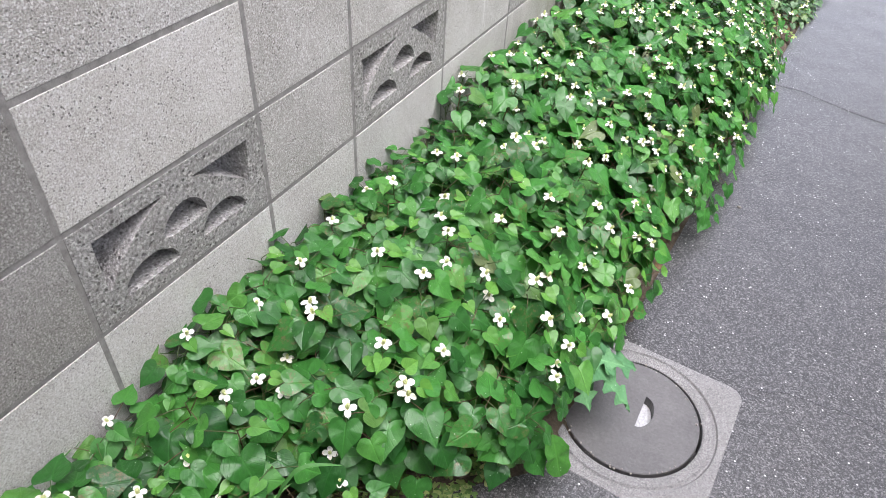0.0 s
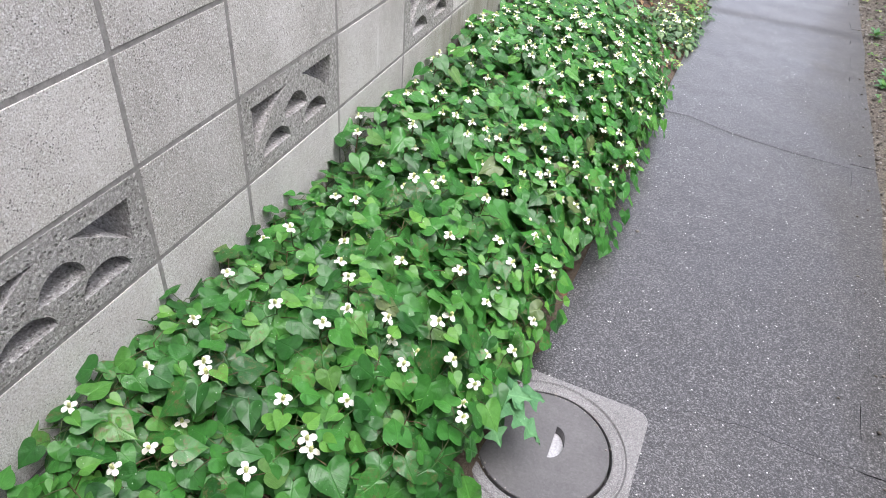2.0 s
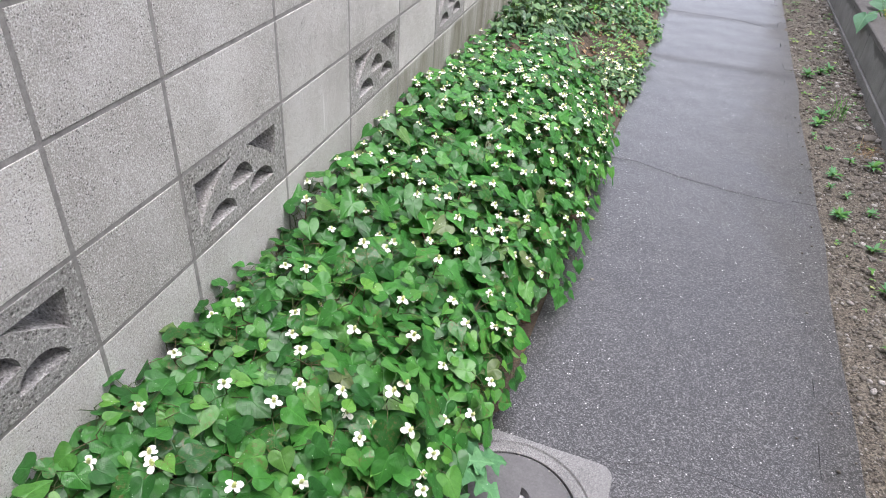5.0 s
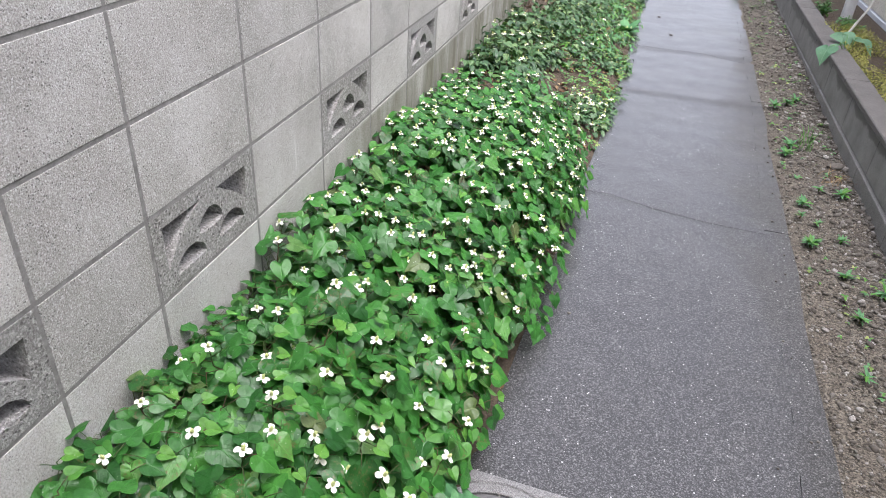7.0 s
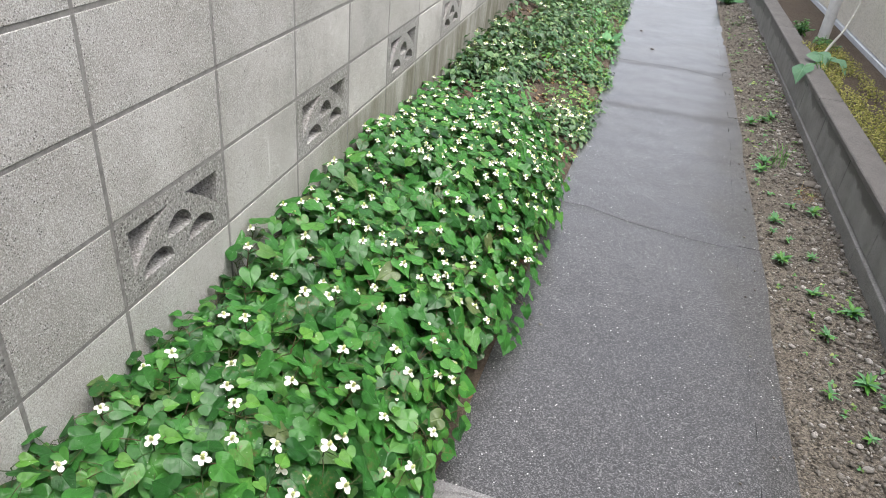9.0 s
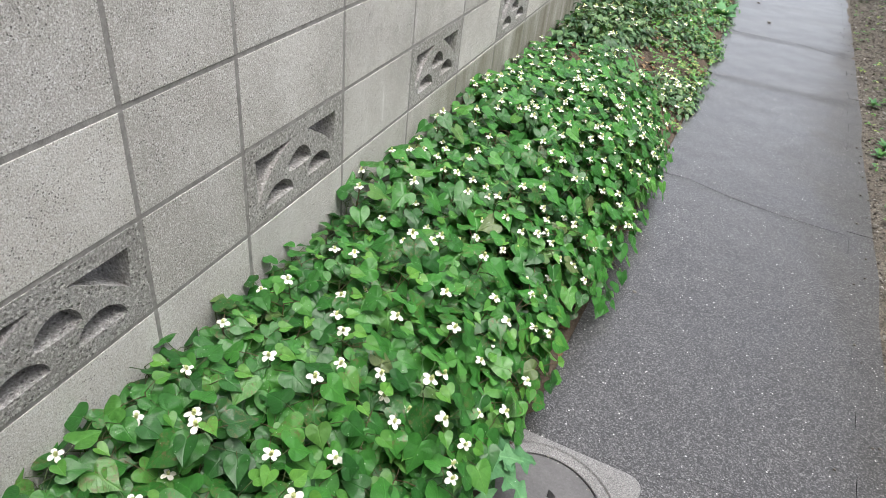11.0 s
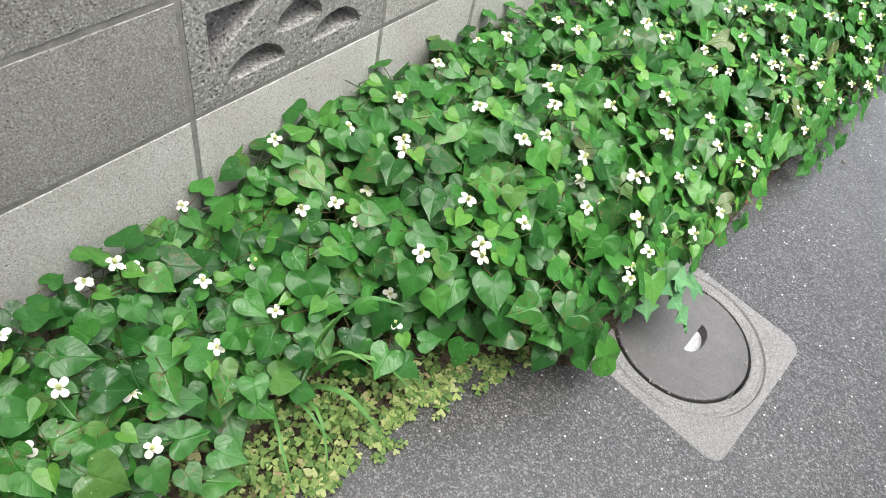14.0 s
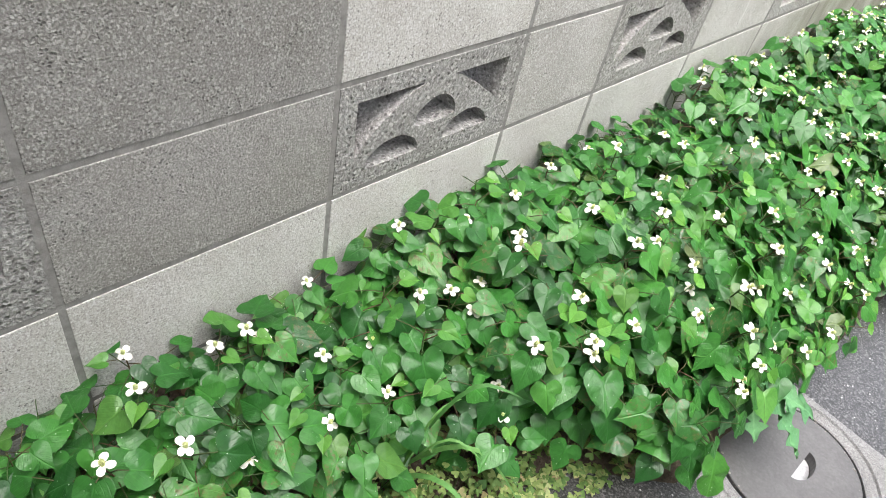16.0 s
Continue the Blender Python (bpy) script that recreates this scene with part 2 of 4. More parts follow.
def leaf_material(name, stops, spot=0.6, gloss=0.24, veins=0.34):
    """Leaf with pale sunken veins, tone by leaf, brown spots on a few; leaf_co holds the place on the blade."""
    n = Nodes(name)
    c = n.chance()
    at = n.add("Attribute")
    at.attribute_name = "leaf_co"
    xyz = n.add("SeparateXYZ", Vector=at.outputs["Vector"])
    u, v, flag = xyz.outputs["X"], xyz.outputs["Y"], xyz.outputs["Z"]
    side = n.math("ABSOLUTE", u)
    rib = n.ramp(side, [(0.006, 1.0), (0.028, 0.0)])
    # side veins sweep forward from the base
    wave = n.math("FRACT", n.math("MULTIPLY", n.math("SUBTRACT", v, n.math("MULTIPLY", side, 1.25)), 5.6))
    line = n.ramp(n.math("ABSOLUTE", n.math("SUBTRACT", wave, 0.5)), [(0.02, 1.0), (0.10, 0.0)])
    vein = n.math("MULTIPLY", n.math("MAXIMUM", rib, n.math("MULTIPLY", line, 0.36)), flag)
    p = n.place()
    mottle = n.noise(p, 34, 4.0, 0.6)
    cell = n.noise(p, 240, 2.0, 0.5)
    col = n.ramp(c, stops)
    col = n.mix(n.ramp(mottle, [(0.35, 0.0), (0.7, 0.45)]), col, n.mix(1.0, col, (1.35, 1.2, 1.1), "MULTIPLY"))
    # darker blade edge, paler quilted fields between the veins
    quilt = n.noise(p, 120, 2.0, 0.5)
    col = n.mix(n.ramp(quilt, [(0.38, 0.4), (0.55, 0.0)]), col, n.mix(1.0, col, (0.62, 0.68, 0.62), "MULTIPLY"))
    col = n.mix(n.math("MULTIPLY", vein, veins), col, n.mix(1.0, col, (1.9, 1.6, 1.7), "MULTIPLY"))
    sick = n.math("GREATER_THAN", n.math("FRACT", n.math("MULTIPLY", c, 17.7)), 1.0 - 0.30 * spot)
    rust = n.math("MULTIPLY", n.ramp(n.noise(p, 95, 4.0, 0.75), [(0.52, 0.0), (0.64, 0.75)]), sick)
    col = n.mix(rust, col, (0.13, 0.10, 0.045))
    # pale dots painted into the colour as glints of water drops
    fleck = n.ramp(n.cells(p, 105), [(0.07, 0.85), (0.13, 0.0)])
    fleck = n.math("MULTIPLY", n.math("MULTIPLY", fleck, flag), n.ramp(n.noise(p, 22, 1.0), [(0.50, 0.0), (0.60, 1.0)]))
    col = n.mix(fleck, col, (0.50, 0.58, 0.50))
    rough = n.ramp(mottle, [(0.3, gloss + 0.08), (0.7, gloss + 0.24)])
    height = n.math("SUBTRACT", n.math("ADD", n.math("MULTIPLY", cell, 0.35), n.math("MULTIPLY", quilt, 0.9)), vein)
    normal = n.bump(height, 0.30, 0.0026)
    n.finish(col, rough, normal, Specular_IOR_Level=0.48)
    # light that comes through the blade
    glow = n.add("BsdfTranslucent", Color=n.mix(1.0, col, (1.3, 1.5, 0.5), "MULTIPLY"), Normal=normal)
    both = n.add("MixShader", Fac=0.14)
    n.tree.links.new(n.bsdf.outputs[0], both.inputs[1])
    n.tree.links.new(glow.outputs[0], both.inputs[2])
    n.tree.links.new(both.outputs[0], n.out.inputs["Surface"])
    return n.mat


LEAF = leaf_material("heart leaf", [(0.0, (0.012, 0.074, 0.013)), (0.3, (0.024, 0.126, 0.020)), (0.8, (0.043, 0.192, 0.029)), (0.955, (0.070, 0.218, 0.038)), (0.985, (0.075, 0.17, 0.038)), (1.0, (0.09, 0.125, 0.045))])
YOUNG_LEAF = leaf_material("young leaf", [(0.0, (0.05, 0.19, 0.03)), (1.0, (0.10, 0.27, 0.04))], 0.1)
DARK_LEAF = leaf_material("dark bluish leaf", [(0.0, (0.022, 0.070, 0.030)), (0.5, (0.050, 0.125, 0.048)), (0.85, (0.10, 0.20, 0.08)), (1.0, (0.17, 0.27, 0.12))], 0.4)
BLUE_LEAF = leaf_material("bluish soft leaf", [(0.0, (0.09, 0.21, 0.12)), (1.0, (0.15, 0.29, 0.18))], 0.1, 0.5, 0.5)
WEED_LEAF = leaf_material("soft weed leaf", [(0.0, (0.07, 0.21, 0.09)), (1.0, (0.11, 0.28, 0.12))], 0.05, 0.5)
CLOVER_LEAF = leaf_material("yellowish sorrel leaf", [(0.0, (0.055, 0.14, 0.03)), (0.45, (0.14, 0.24, 0.06)), (0.85, (0.27, 0.35, 0.12)), (0.97, (0.38, 0.42, 0.20)), (1.0, (0.27, 0.22, 0.12))], 0.6, 0.55, 0.2)
GRASS = leaf_material("grass blade", [(0.0, (0.06, 0.19, 0.045)), (1.0, (0.12, 0.29, 0.075))], 0.05, 0.42, 0.0)
DEAD_LEAF = leaf_material("dead leaf", [(0.0, (0.10, 0.055, 0.03)), (0.5, (0.19, 0.12, 0.065)), (1.0, (0.34, 0.26, 0.16))], 0.3, 0.7, 0.2)
MOSS = leaf_material("yellow stonecrop", [(0.0, (0.15, 0.18, 0.045)), (0.6, (0.30, 0.30, 0.08)), (1.0, (0.52, 0.48, 0.18))], 0.1, 0.6, 0.0)
PETAL = leaf_material("white bract", [(0.0, (0.74, 0.75, 0.68)), (1.0, (0.82, 0.82, 0.77))], 0.0, 0.5, 0.0)
SPIKE = leaf_material("yellow green flower spike", [(0.0, (0.50, 0.58, 0.22)), (1.0, (0.62, 0.66, 0.34))], 0.0, 0.6, 0.0)
STEM = leaf_material("reddish stem", [(0.0, (0.045, 0.11, 0.025)), (0.6, (0.07, 0.085, 0.03)), (1.0, (0.11, 0.055, 0.035))], 0.0, 0.5, 0.0)


# ---- building helpers ----
def mesh_of(bm, name, *mats):
    me = bpy.data.meshes.new(name)
    bm.to_mesh(me)
    bm.free()
    for mat in mats:
        me.materials.append(mat)
    return me


def part(name, bm, material, parent, label=""):
    """One mesh object under a thing or a part."""
    me = bm if isinstance(bm, bpy.types.Mesh) else mesh_of(bm, name, material)
    ob = new(name, me)
    ob.parent = parent
    return tagged(ob, label)


def thing(name, bm, material, label, category, group="", kind=""):
    me = bm if isinstance(bm, bpy.types.Mesh) or bm is None else mesh_of(bm, name, material)
    return tagged(new(name, me), label, category, group, kind)


def smooth(me):
    me.polygons.foreach_set("use_smooth", [True] * len(me.polygons))
    return me


def box(x0, x1, y0, y1, z0, z1, bevel=0.0, bm=None):
    bm = bm or bmesh.new()
    made = bmesh.ops.create_cube(bm, size=1.0, matrix=Matrix.LocRotScale(((x0 + x1) / 2, (y0 + y1) / 2, (z0 + z1) / 2), None, (x1 - x0, y1 - y0, z1 - z0)))
    if bevel:
        edges = list({e for v in made["verts"] for e in v.link_edges})
        bmesh.ops.bevel(bm, geom=edges, offset=bevel, segments=1, affect="EDGES")
    return bm


def prism(loop, z0, z1, bevel=0.0):
    """An upright slab over a closed outline."""
    bm = bmesh.new()
    face = bm.faces.new([bm.verts.new((x, y, z1)) for x, y in loop])
    if face.normal.z < 0 or face.calc_area() and (face.normal_update() or face.normal.z < 0):
        face.normal_flip()
    out = bmesh.ops.extrude_face_region(bm, geom=[face])
    low = [g for g in out["geom"] if isinstance(g, bmesh.types.BMVert)]
    bmesh.ops.translate(bm, verts=low, vec=(0, 0, z0 - z1))
    if bevel:
        rim = [e for e in bm.edges if all(abs(v.co.z - z1) < 1e-6 for v in e.verts)]
        bmesh.ops.bevel(bm, geom=rim, offset=bevel, segments=1, affect="EDGES")
    bmesh.ops.recalc_face_normals(bm, faces=bm.faces)
    return bm


def tube(points, radius, sides=6, bm=None, tip=1.0):
    """A round stem along points; tip: its last radius as a share of the first."""
    bm = bm or bmesh.new()
    rings = []
    for i, p in enumerate(points):
        p = Vector(p)
        way = (Vector(points[min(i + 1, len(points) - 1)]) - Vector(points[max(i - 1, 0)])).normalized()
        a = way.orthogonal().normalized()
        b = way.cross(a)
        r = radius * (1 + (tip - 1) * i / max(1, len(points) - 1))
        rings.append([bm.verts.new(p + r * (math.cos(k * math.tau / sides) * a + math.sin(k * math.tau / sides) * b)) for k in range(sides)])
    for r0, r1 in zip(rings, rings[1:]):
        # keep neighbouring rings from twisting
        shift = min(range(sides), key=lambda s: sum((r0[k].co - r1[(k + s) % sides].co).length for k in range(sides)))
        for k in range(sides):
            bm.faces.new((r0[k], r0[(k + 1) % sides], r1[(k + 1 + shift) % sides], r1[(k + shift) % sides]))
    bm.faces.new(rings[0][::-1])
    bm.faces.new(rings[-1])
    return bm


def blade(outline, fold, droop, wave, seed, hollow=(), rings=(0.34, 0.7, 1.0), heart=(0.0, 0.2)):
    """A leaf blade in the xy plane, base at 0, tip along +y, from half an outline (x >= 0, base to tip)."""
    rng = random.Random(seed)
    half = [Vector((x, y)) for x, y in outline]
    loop = half + [Vector((-p.x, p.y)) for p in half[-2:0:-1]]
    c = Vector(heart)
    ph, ph2 = rng.uniform(0, 6.28), rng.uniform(0, 6.28)
    bend = rng.uniform(-0.12, 0.12)
    verts, faces, co = [], [], []

    def put(p, k):
        ang = math.atan2(p.x, p.y - c.y)
        z = fold * abs(p.x) - droop * max(0.0, p.y - 0.15) ** 2 - 0.5 * droop * p.x * p.x
        z += wave * k * k * math.sin(3 * ang + ph) + 0.6 * wave * k * math.sin(5 * ang + ph2)
        verts.append((p.x + bend * p.y * p.y, p.y, z))
        co.append((p.x, p.y, 1.0))

    put(c, 0)
    n = len(loop)
    for k in rings:
        for p in loop:
            jag = 1 + 0.02 * rng.uniform(-1, 1) if k == 1.0 else 1.0
            put(c + (p - c) * k * jag, k)
    for i in range(n):
        j = (i + 1) % n
        faces.append((0, 1 + j, 1 + i))
        for r in range(len(rings) - 1):
            a, b = 1 + r * n, 1 + (r + 1) * n
            faces.append((a + i, a + j, b + j, b + i))
    faces = [f for f in faces if not any(Vector(verts[f[-1]]).xy.length and (Vector(co[f[0]]).xy - Vector(h[:2])).length < h[2] for h in hollow)]
    me = bpy.data.meshes.new("leaf")
    me.from_pydata(verts, [], faces)
    bm = bmesh.new()
    bm.from_mesh(me)
    bmesh.ops.recalc_face_normals(bm, faces=bm.faces)
    if sum(f.normal.z * f.calc_area() for f in bm.faces) < 0:
        bmesh.ops.reverse_faces(bm, faces=bm.faces)
    bm.to_mesh(me)
    bm.free()
    att = me.attributes.new("leaf_co", "FLOAT_VECTOR", "POINT")
    att.data.foreach_set("vector", np.array(co, np.float32).ravel())
    return smooth(me)


def shaped(me, material):
    me.materials.append(material)
    return me


def joined(name, pieces, label, category, kind="stuff"):
    """Many small pieces (mesh, matrix) in one object."""
    verts, loops, starts, mats, cos, slots, at, lo = [], [], [], [], [], [], 0, 0
    cache = {}
    for me, m in pieces:
        if me.name not in cache:
            v = np.empty(len(me.vertices) * 3, np.float32)
            me.vertices.foreach_get("co", v)
            li = np.empty(len(me.loops), np.int32)
            me.loops.foreach_get("vertex_index", li)
            st = np.empty(len(me.polygons), np.int32)
            me.polygons.foreach_get("loop_start", st)
            mi = np.empty(len(me.polygons), np.int32)
            me.polygons.foreach_get("material_index", mi)
            c = np.zeros(len(me.vertices) * 3, np.float32)
            if "leaf_co" in me.attributes:
                me.attributes["leaf_co"].data.foreach_get("vector", c)
            cache[me.name] = (v.reshape(-1, 3), li, st, mi, c)
        v, li, st, mi, c = cache[me.name]
        for mat in me.materials:
            if mat not in slots:
                slots.append(mat)
        lut = np.array([slots.index(mat) for mat in me.materials], np.int32)
        a = np.array(m, np.float32)
        verts.append(v @ a[:3, :3].T + a[:3, 3])
        loops.append(li + at)
        starts.append(st + lo)
        mats.append(lut[mi])
        cos.append(c)
        at += len(v)
        lo += len(li)
    out = bpy.data.meshes.new(name)
    out.vertices.add(at)
    out.vertices.foreach_set("co", np.concatenate(verts).ravel())
    out.loops.add(lo)
    out.loops.foreach_set("vertex_index", np.concatenate(loops))
    st = np.concatenate(starts)
    out.polygons.add(len(st))
    out.polygons.foreach_set("loop_start", st)
    for mat in slots:
        out.materials.append(mat)
    out.polygons.foreach_set("material_index", np.concatenate(mats))
    out.update(calc_edges=True)
    att = out.attributes.new("leaf_co", "FLOAT_VECTOR", "POINT")
    att.data.foreach_set("vector", np.concatenate(cos))
    smooth(out)
    return tagged(new(name, out), label, category, "", kind)


def ramp01(a, b, t):
    t = max(0.0, min(1.0, (t - a) / (b - a)))
    return t * t * (3 - 2 * t)


# ---- plan of the ground ----
MANHOLE = (0.545, 0.945, 0.465, 0.867)


def path_left(y):
    return 0.66 + 0.045 * (min(y, 4.3) - 0.9) + 0.015 * max(0.0, y - 4.3)


def path_right(y):
    return 1.545 + 0.036 * (y - 1.0)


def bed_edge(y):
    """Where the planted bed meets the paving."""
    near = 0.43 + 0.02 * math.sin(5 * y)
    return near + (path_left(y) + 0.01 - near) * ramp01(0.22, 0.46, y)


def soil_height(x, y):
    e = bed_edge(y)
    bank = max(0.0, 1 - x / e)
    return -0.015 + 0.235 * bank ** 0.85 + 0.012 * noise.noise((x * 9, y * 9, 0.3)) * min(1, 6 * bank)


def canopy(x, y):
    top = 0.40 + 0.045 * ramp01(-0.1, 0.25, y) - 0.05 * ramp01(0.85, 1.25, y) + 0.012 * math.sin(7 * y + 9 * x)
    reach = 0.74 - 0.15 * (1 - ramp01(0.1, 0.4, y)) + 0.06 * ramp01(1.0, 2.4, y)
    top -= 0.07 * ramp01(2.0, 2.8, y)
    return top - 0.25 * max(0.0, x / reach) ** 3


def sheet(name, x0, x1, y0, y1, nx, ny, height, material):
    bm = bmesh.new()
    grid = [[bm.verts.new((x0(y) + (x1(y) - x0(y)) * i / nx, y, height(x0(y) + (x1(y) - x0(y)) * i / nx, y))) for i in range(nx + 1)] for y in (y0 + (y1 - y0) * j / ny for j in range(ny + 1))]
    for j in range(ny):
        for i in range(nx):
            bm.faces.new((grid[j][i], grid[j][i + 1], grid[j + 1][i + 1], grid[j + 1][i]))
    return smooth(mesh_of(bm, name, material))


ground = thing("ground", box(-300, 300, -300, 300, -0.6, -0.10), SOIL, "dark bare earth under the whole place", "ground", kind="structure")
bed = thing("planting_bed", sheet("planting_bed", lambda y: -0.02, lambda y: bed_edge(y) + 0.01, -2.0, 9.5, 16, 190, soil_height, SOIL), None, "sloping strip of dark damp soil along the block wall", "ground", kind="structure")


def strip_height(x, y):
    return -0.012 + 0.018 * noise.noise((x * 5, y * 5, 7.0)) + 0.008 * noise.noise((x * 30, y * 30, 2.0)) + 0.07 * ramp01(2.6, 6.5, y) * ramp01(1.65, 2.0, x)


gravel_bed = thing("gravel_strip", sheet("gravel_strip", lambda y: path_right(y) - 0.02, lambda y: 2.30, -2.0, 9.5, 24, 240, strip_height, EARTH), None, "bare stony earth strip between path and low wall", "ground", kind="structure")


# ---- block wall ----
JOINT, DEPTH, COURSE, VENT_Z = 0.010, 0.10, 0.20, 0.47
COLUMNS = [-1.6, -1.2, -0.8, -0.4, 0.0, 0.4, 0.685] + [0.685 + 0.4 * k for k in range(1, 22)]
ROWS_LOW, ROWS_HIGH = -2, 6


def wall_block(width, material, height=COURSE):
    """A solid block, front face at x = 0, from its joint corner."""
    bm = box(-DEPTH, 0, JOINT / 2, width - JOINT / 2, JOINT / 2, height - JOINT / 2)
    front = [e for e in bm.edges if all(v.co.x > -1e-6 for v in e.verts)]
    bmesh.ops.bevel(bm, geom=front, offset=0.0007, segments=1, affect="EDGES")
    return mesh_of(bm, "block", material)


def arch(cy, cz, half, rise, n=10):
    return [(cy + half * math.cos(math.pi * k / n), cz + rise * math.sin(math.pi * k / n)) for k in range(n + 1)]


def bow(p, q, sag, n=6):
    """Points from p to q on a curve that sags to the left of the way."""
    dy, dz = q[0] - p[0], q[1] - p[1]
    return [(p[0] + dy * t - dz * sag * 4 * t * (1 - t), p[1] + dz * t + dy * sag * 4 * t * (1 - t)) for t in (k / n for k in range(n + 1))]


def vent_block():
    """A pierced block with overlapping wave arches."""
    bm = bmesh.new()
    lo, hi, top = JOINT / 2, 0.4 - JOINT / 2, COURSE - JOINT / 2
    loops = [
        [(lo, lo), (hi, lo), (hi, top), (lo, top)],
        arch(0.120, 0.034, 0.055, 0.044),
        arch(0.285, 0.038, 0.054, 0.042),
        arch(0.205, 0.086, 0.047, 0.045)[:-1] + bow((0.158, 0.086), (0.252, 0.086), -0.07)[:-1],
        [(0.038, 0.163)] + bow((0.040, 0.060), (0.174, 0.163), 0.075),
        [(0.364, 0.163)] + bow((0.234, 0.163), (0.356, 0.080), 0.03),
    ]
    rng = random.Random(5)
    for k, loop in enumerate(loops):
        vs = [bm.verts.new((0, y + (rng.uniform(-1, 1) * 0.0012 if k else 0), z + (rng.uniform(-1, 1) * 0.0012 if k else 0))) for y, z in loop]
        for a, b in zip(vs, vs[1:] + vs[:1]):
            bm.edges.new((a, b))
    bmesh.ops.triangle_fill(bm, edges=bm.edges[:], use_beauty=True, use_dissolve=False)
    out = bmesh.ops.extrude_face_region(bm, geom=bm.faces[:])
    back = [g for g in out["geom"] if isinstance(g, bmesh.types.BMVert)]
    bmesh.ops.translate(bm, verts=back, vec=(-DEPTH, 0, 0))
    bmesh.ops.recalc_face_normals(bm, faces=bm.faces)
    return mesh_of(bm, "vent_block", VENT)


def mortar_grid():
    bm = bmesh.new()
    f, b = -0.0011, -DEPTH + 0.004
    z_low, z_high = VENT_Z + COURSE * ROWS_LOW, VENT_Z + COURSE * (ROWS_HIGH + 1)
    for y in COLUMNS:
        box(b, f, y - JOINT / 2, y + JOINT / 2, z_low, z_high, 0, bm)
    for r in range(ROWS_LOW, ROWS_HIGH + 2):
        z = VENT_Z + COURSE * r
        for y0, y1 in zip(COLUMNS, COLUMNS[1:]):
            box(b, f, y0 + JOINT / 2, y1 - JOINT / 2, z - JOINT / 2, z + JOINT / 2, 0, bm)
    return bm


wall = thing("wall_west", mortar_grid(), MORTAR, "grey concrete block wall in stack bond with recessed mortar joints", "wall", kind="structure")
solid = {w: wall_block(w, BLOCK) for w in (0.4, 0.285)}
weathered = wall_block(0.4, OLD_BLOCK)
plinth = {w: wall_block(w, BASE_BLOCK) for w in (0.4, 0.285)}
pierced = vent_block()
for i, (y0, y1) in enumerate(zip(COLUMNS, COLUMNS[1:])):
    for r in range(ROWS_LOW, ROWS_HIGH + 1):
        holes = r == 0 and i % 2 == 0
        width = 0.4 if y1 - y0 > 0.3 else 0.285
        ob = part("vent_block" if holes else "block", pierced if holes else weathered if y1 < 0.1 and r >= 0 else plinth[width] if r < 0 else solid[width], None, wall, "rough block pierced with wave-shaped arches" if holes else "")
        ob.location = (random.uniform(-0.0005, 0.0005), y0, VENT_Z + COURSE * r)


# ---- paving ----
def wavy(a, b, n, amount, seed):
    rng = random.Random(seed)
    return [(a[0] + (b[0] - a[0]) * k / n + (rng.uniform(-1, 1) * amount if 0 < k < n else 0), a[1] + (b[1] - a[1]) * k / n + (rng.uniform(-1, 1) * amount if 0 < k < n else 0)) for k in range(n + 1)]


def crack_x(y):
    ragged = 0.003 * math.sin(11 * y) + 0.0022 * math.sin(27 * y + 1) + 0.0015 * math.sin(61 * y)
    return path_right(y) - 0.095 + 0.035 * ramp01(2.4, 4.2, y) + ragged


def joint_line(stops, seed, amount=0.004):
    pts = []
    for a, b in zip(stops, stops[1:]):
        pts += wavy(a, b, 5, amount, seed)[:-1]
    return pts + [stops[-1]]


X0, X1, Y0, Y1 = MANHOLE
J1 = joint_line([(0.953, 0.875), (1.06, 0.918), (1.19, 0.928), (1.30, 0.912), (crack_x(0.91), 0.91)], 3)
J2 = joint_line([(path_left(2.54), 2.54), (0.877, 2.545), (1.042, 2.48), (1.241, 2.44), (crack_x(2.42), 2.42)], 4, 0.002)
J3 = joint_line([(path_left(4.1), 4.10), (1.18, 4.21), (crack_x(4.16), 4.16)], 5)
J4 = joint_line([(path_left(5.1), 5.12), (1.35, 5.12), (crack_x(5.0), 5.0)], 6)
G = 0.0004
left_side = lambda y0, y1, seed: joint_line([(path_left(y0), y0), (path_left(y1), y1)], seed, 0.006)
right_side = lambda y0, y1, seed: [(crack_x(y), y) for y in np.linspace(y0, y1, max(4, int(abs(y1 - y0) / 0.07)))]
shift = lambda pts, dy: [(x, y + dy) for x, y in pts]

paving = thing("pavement", None, None, "damp grey concrete garden path with fine cracks", "path", kind="structure")
slabs = [
    # near slab, cut round the manhole
    [(0.36, -2.5), (crack_x(-2.5), -2.5)] + right_side(-2.45, 0.88, 11) + shift(J1, -2.5 * G)[::-1] + [(X1 + 0.0006, Y1 - 0.002), (X1 + 0.0006, Y0 - 0.0006), (X0 - 0.0006, Y0 - 0.0006), (X0 - 0.0006, 0.52), (0.50, 0.48), (0.36, 0.28)],
    # from the manhole to the first cross joint
    [(0.60, Y1 + 0.0006), (X1 + 0.002, Y1 + 0.0006)] + shift(J1, 2.5 * G) + right_side(0.95, 2.40, 12) + shift(J2, -0.4 * G)[::-1] + left_side(2.5, 0.95, 13),
    shift(J2, 0.4 * G) + right_side(2.46, 4.12, 14) + shift(J3, -G)[::-1] + left_side(4.05, 2.62, 15),
    shift(J3, G) + right_side(4.2, 4.96, 16) + shift(J4, -G)[::-1] + left_side(5.07, 4.16, 17),
    shift(J4, G) + right_side(5.06, 9.5, 18) + left_side(9.5, 5.17, 19),
]
for k, loop in enumerate(slabs):
    part("slab", prism(loop, -0.09, -0.0006 * (k % 2)), PAVING, paving)
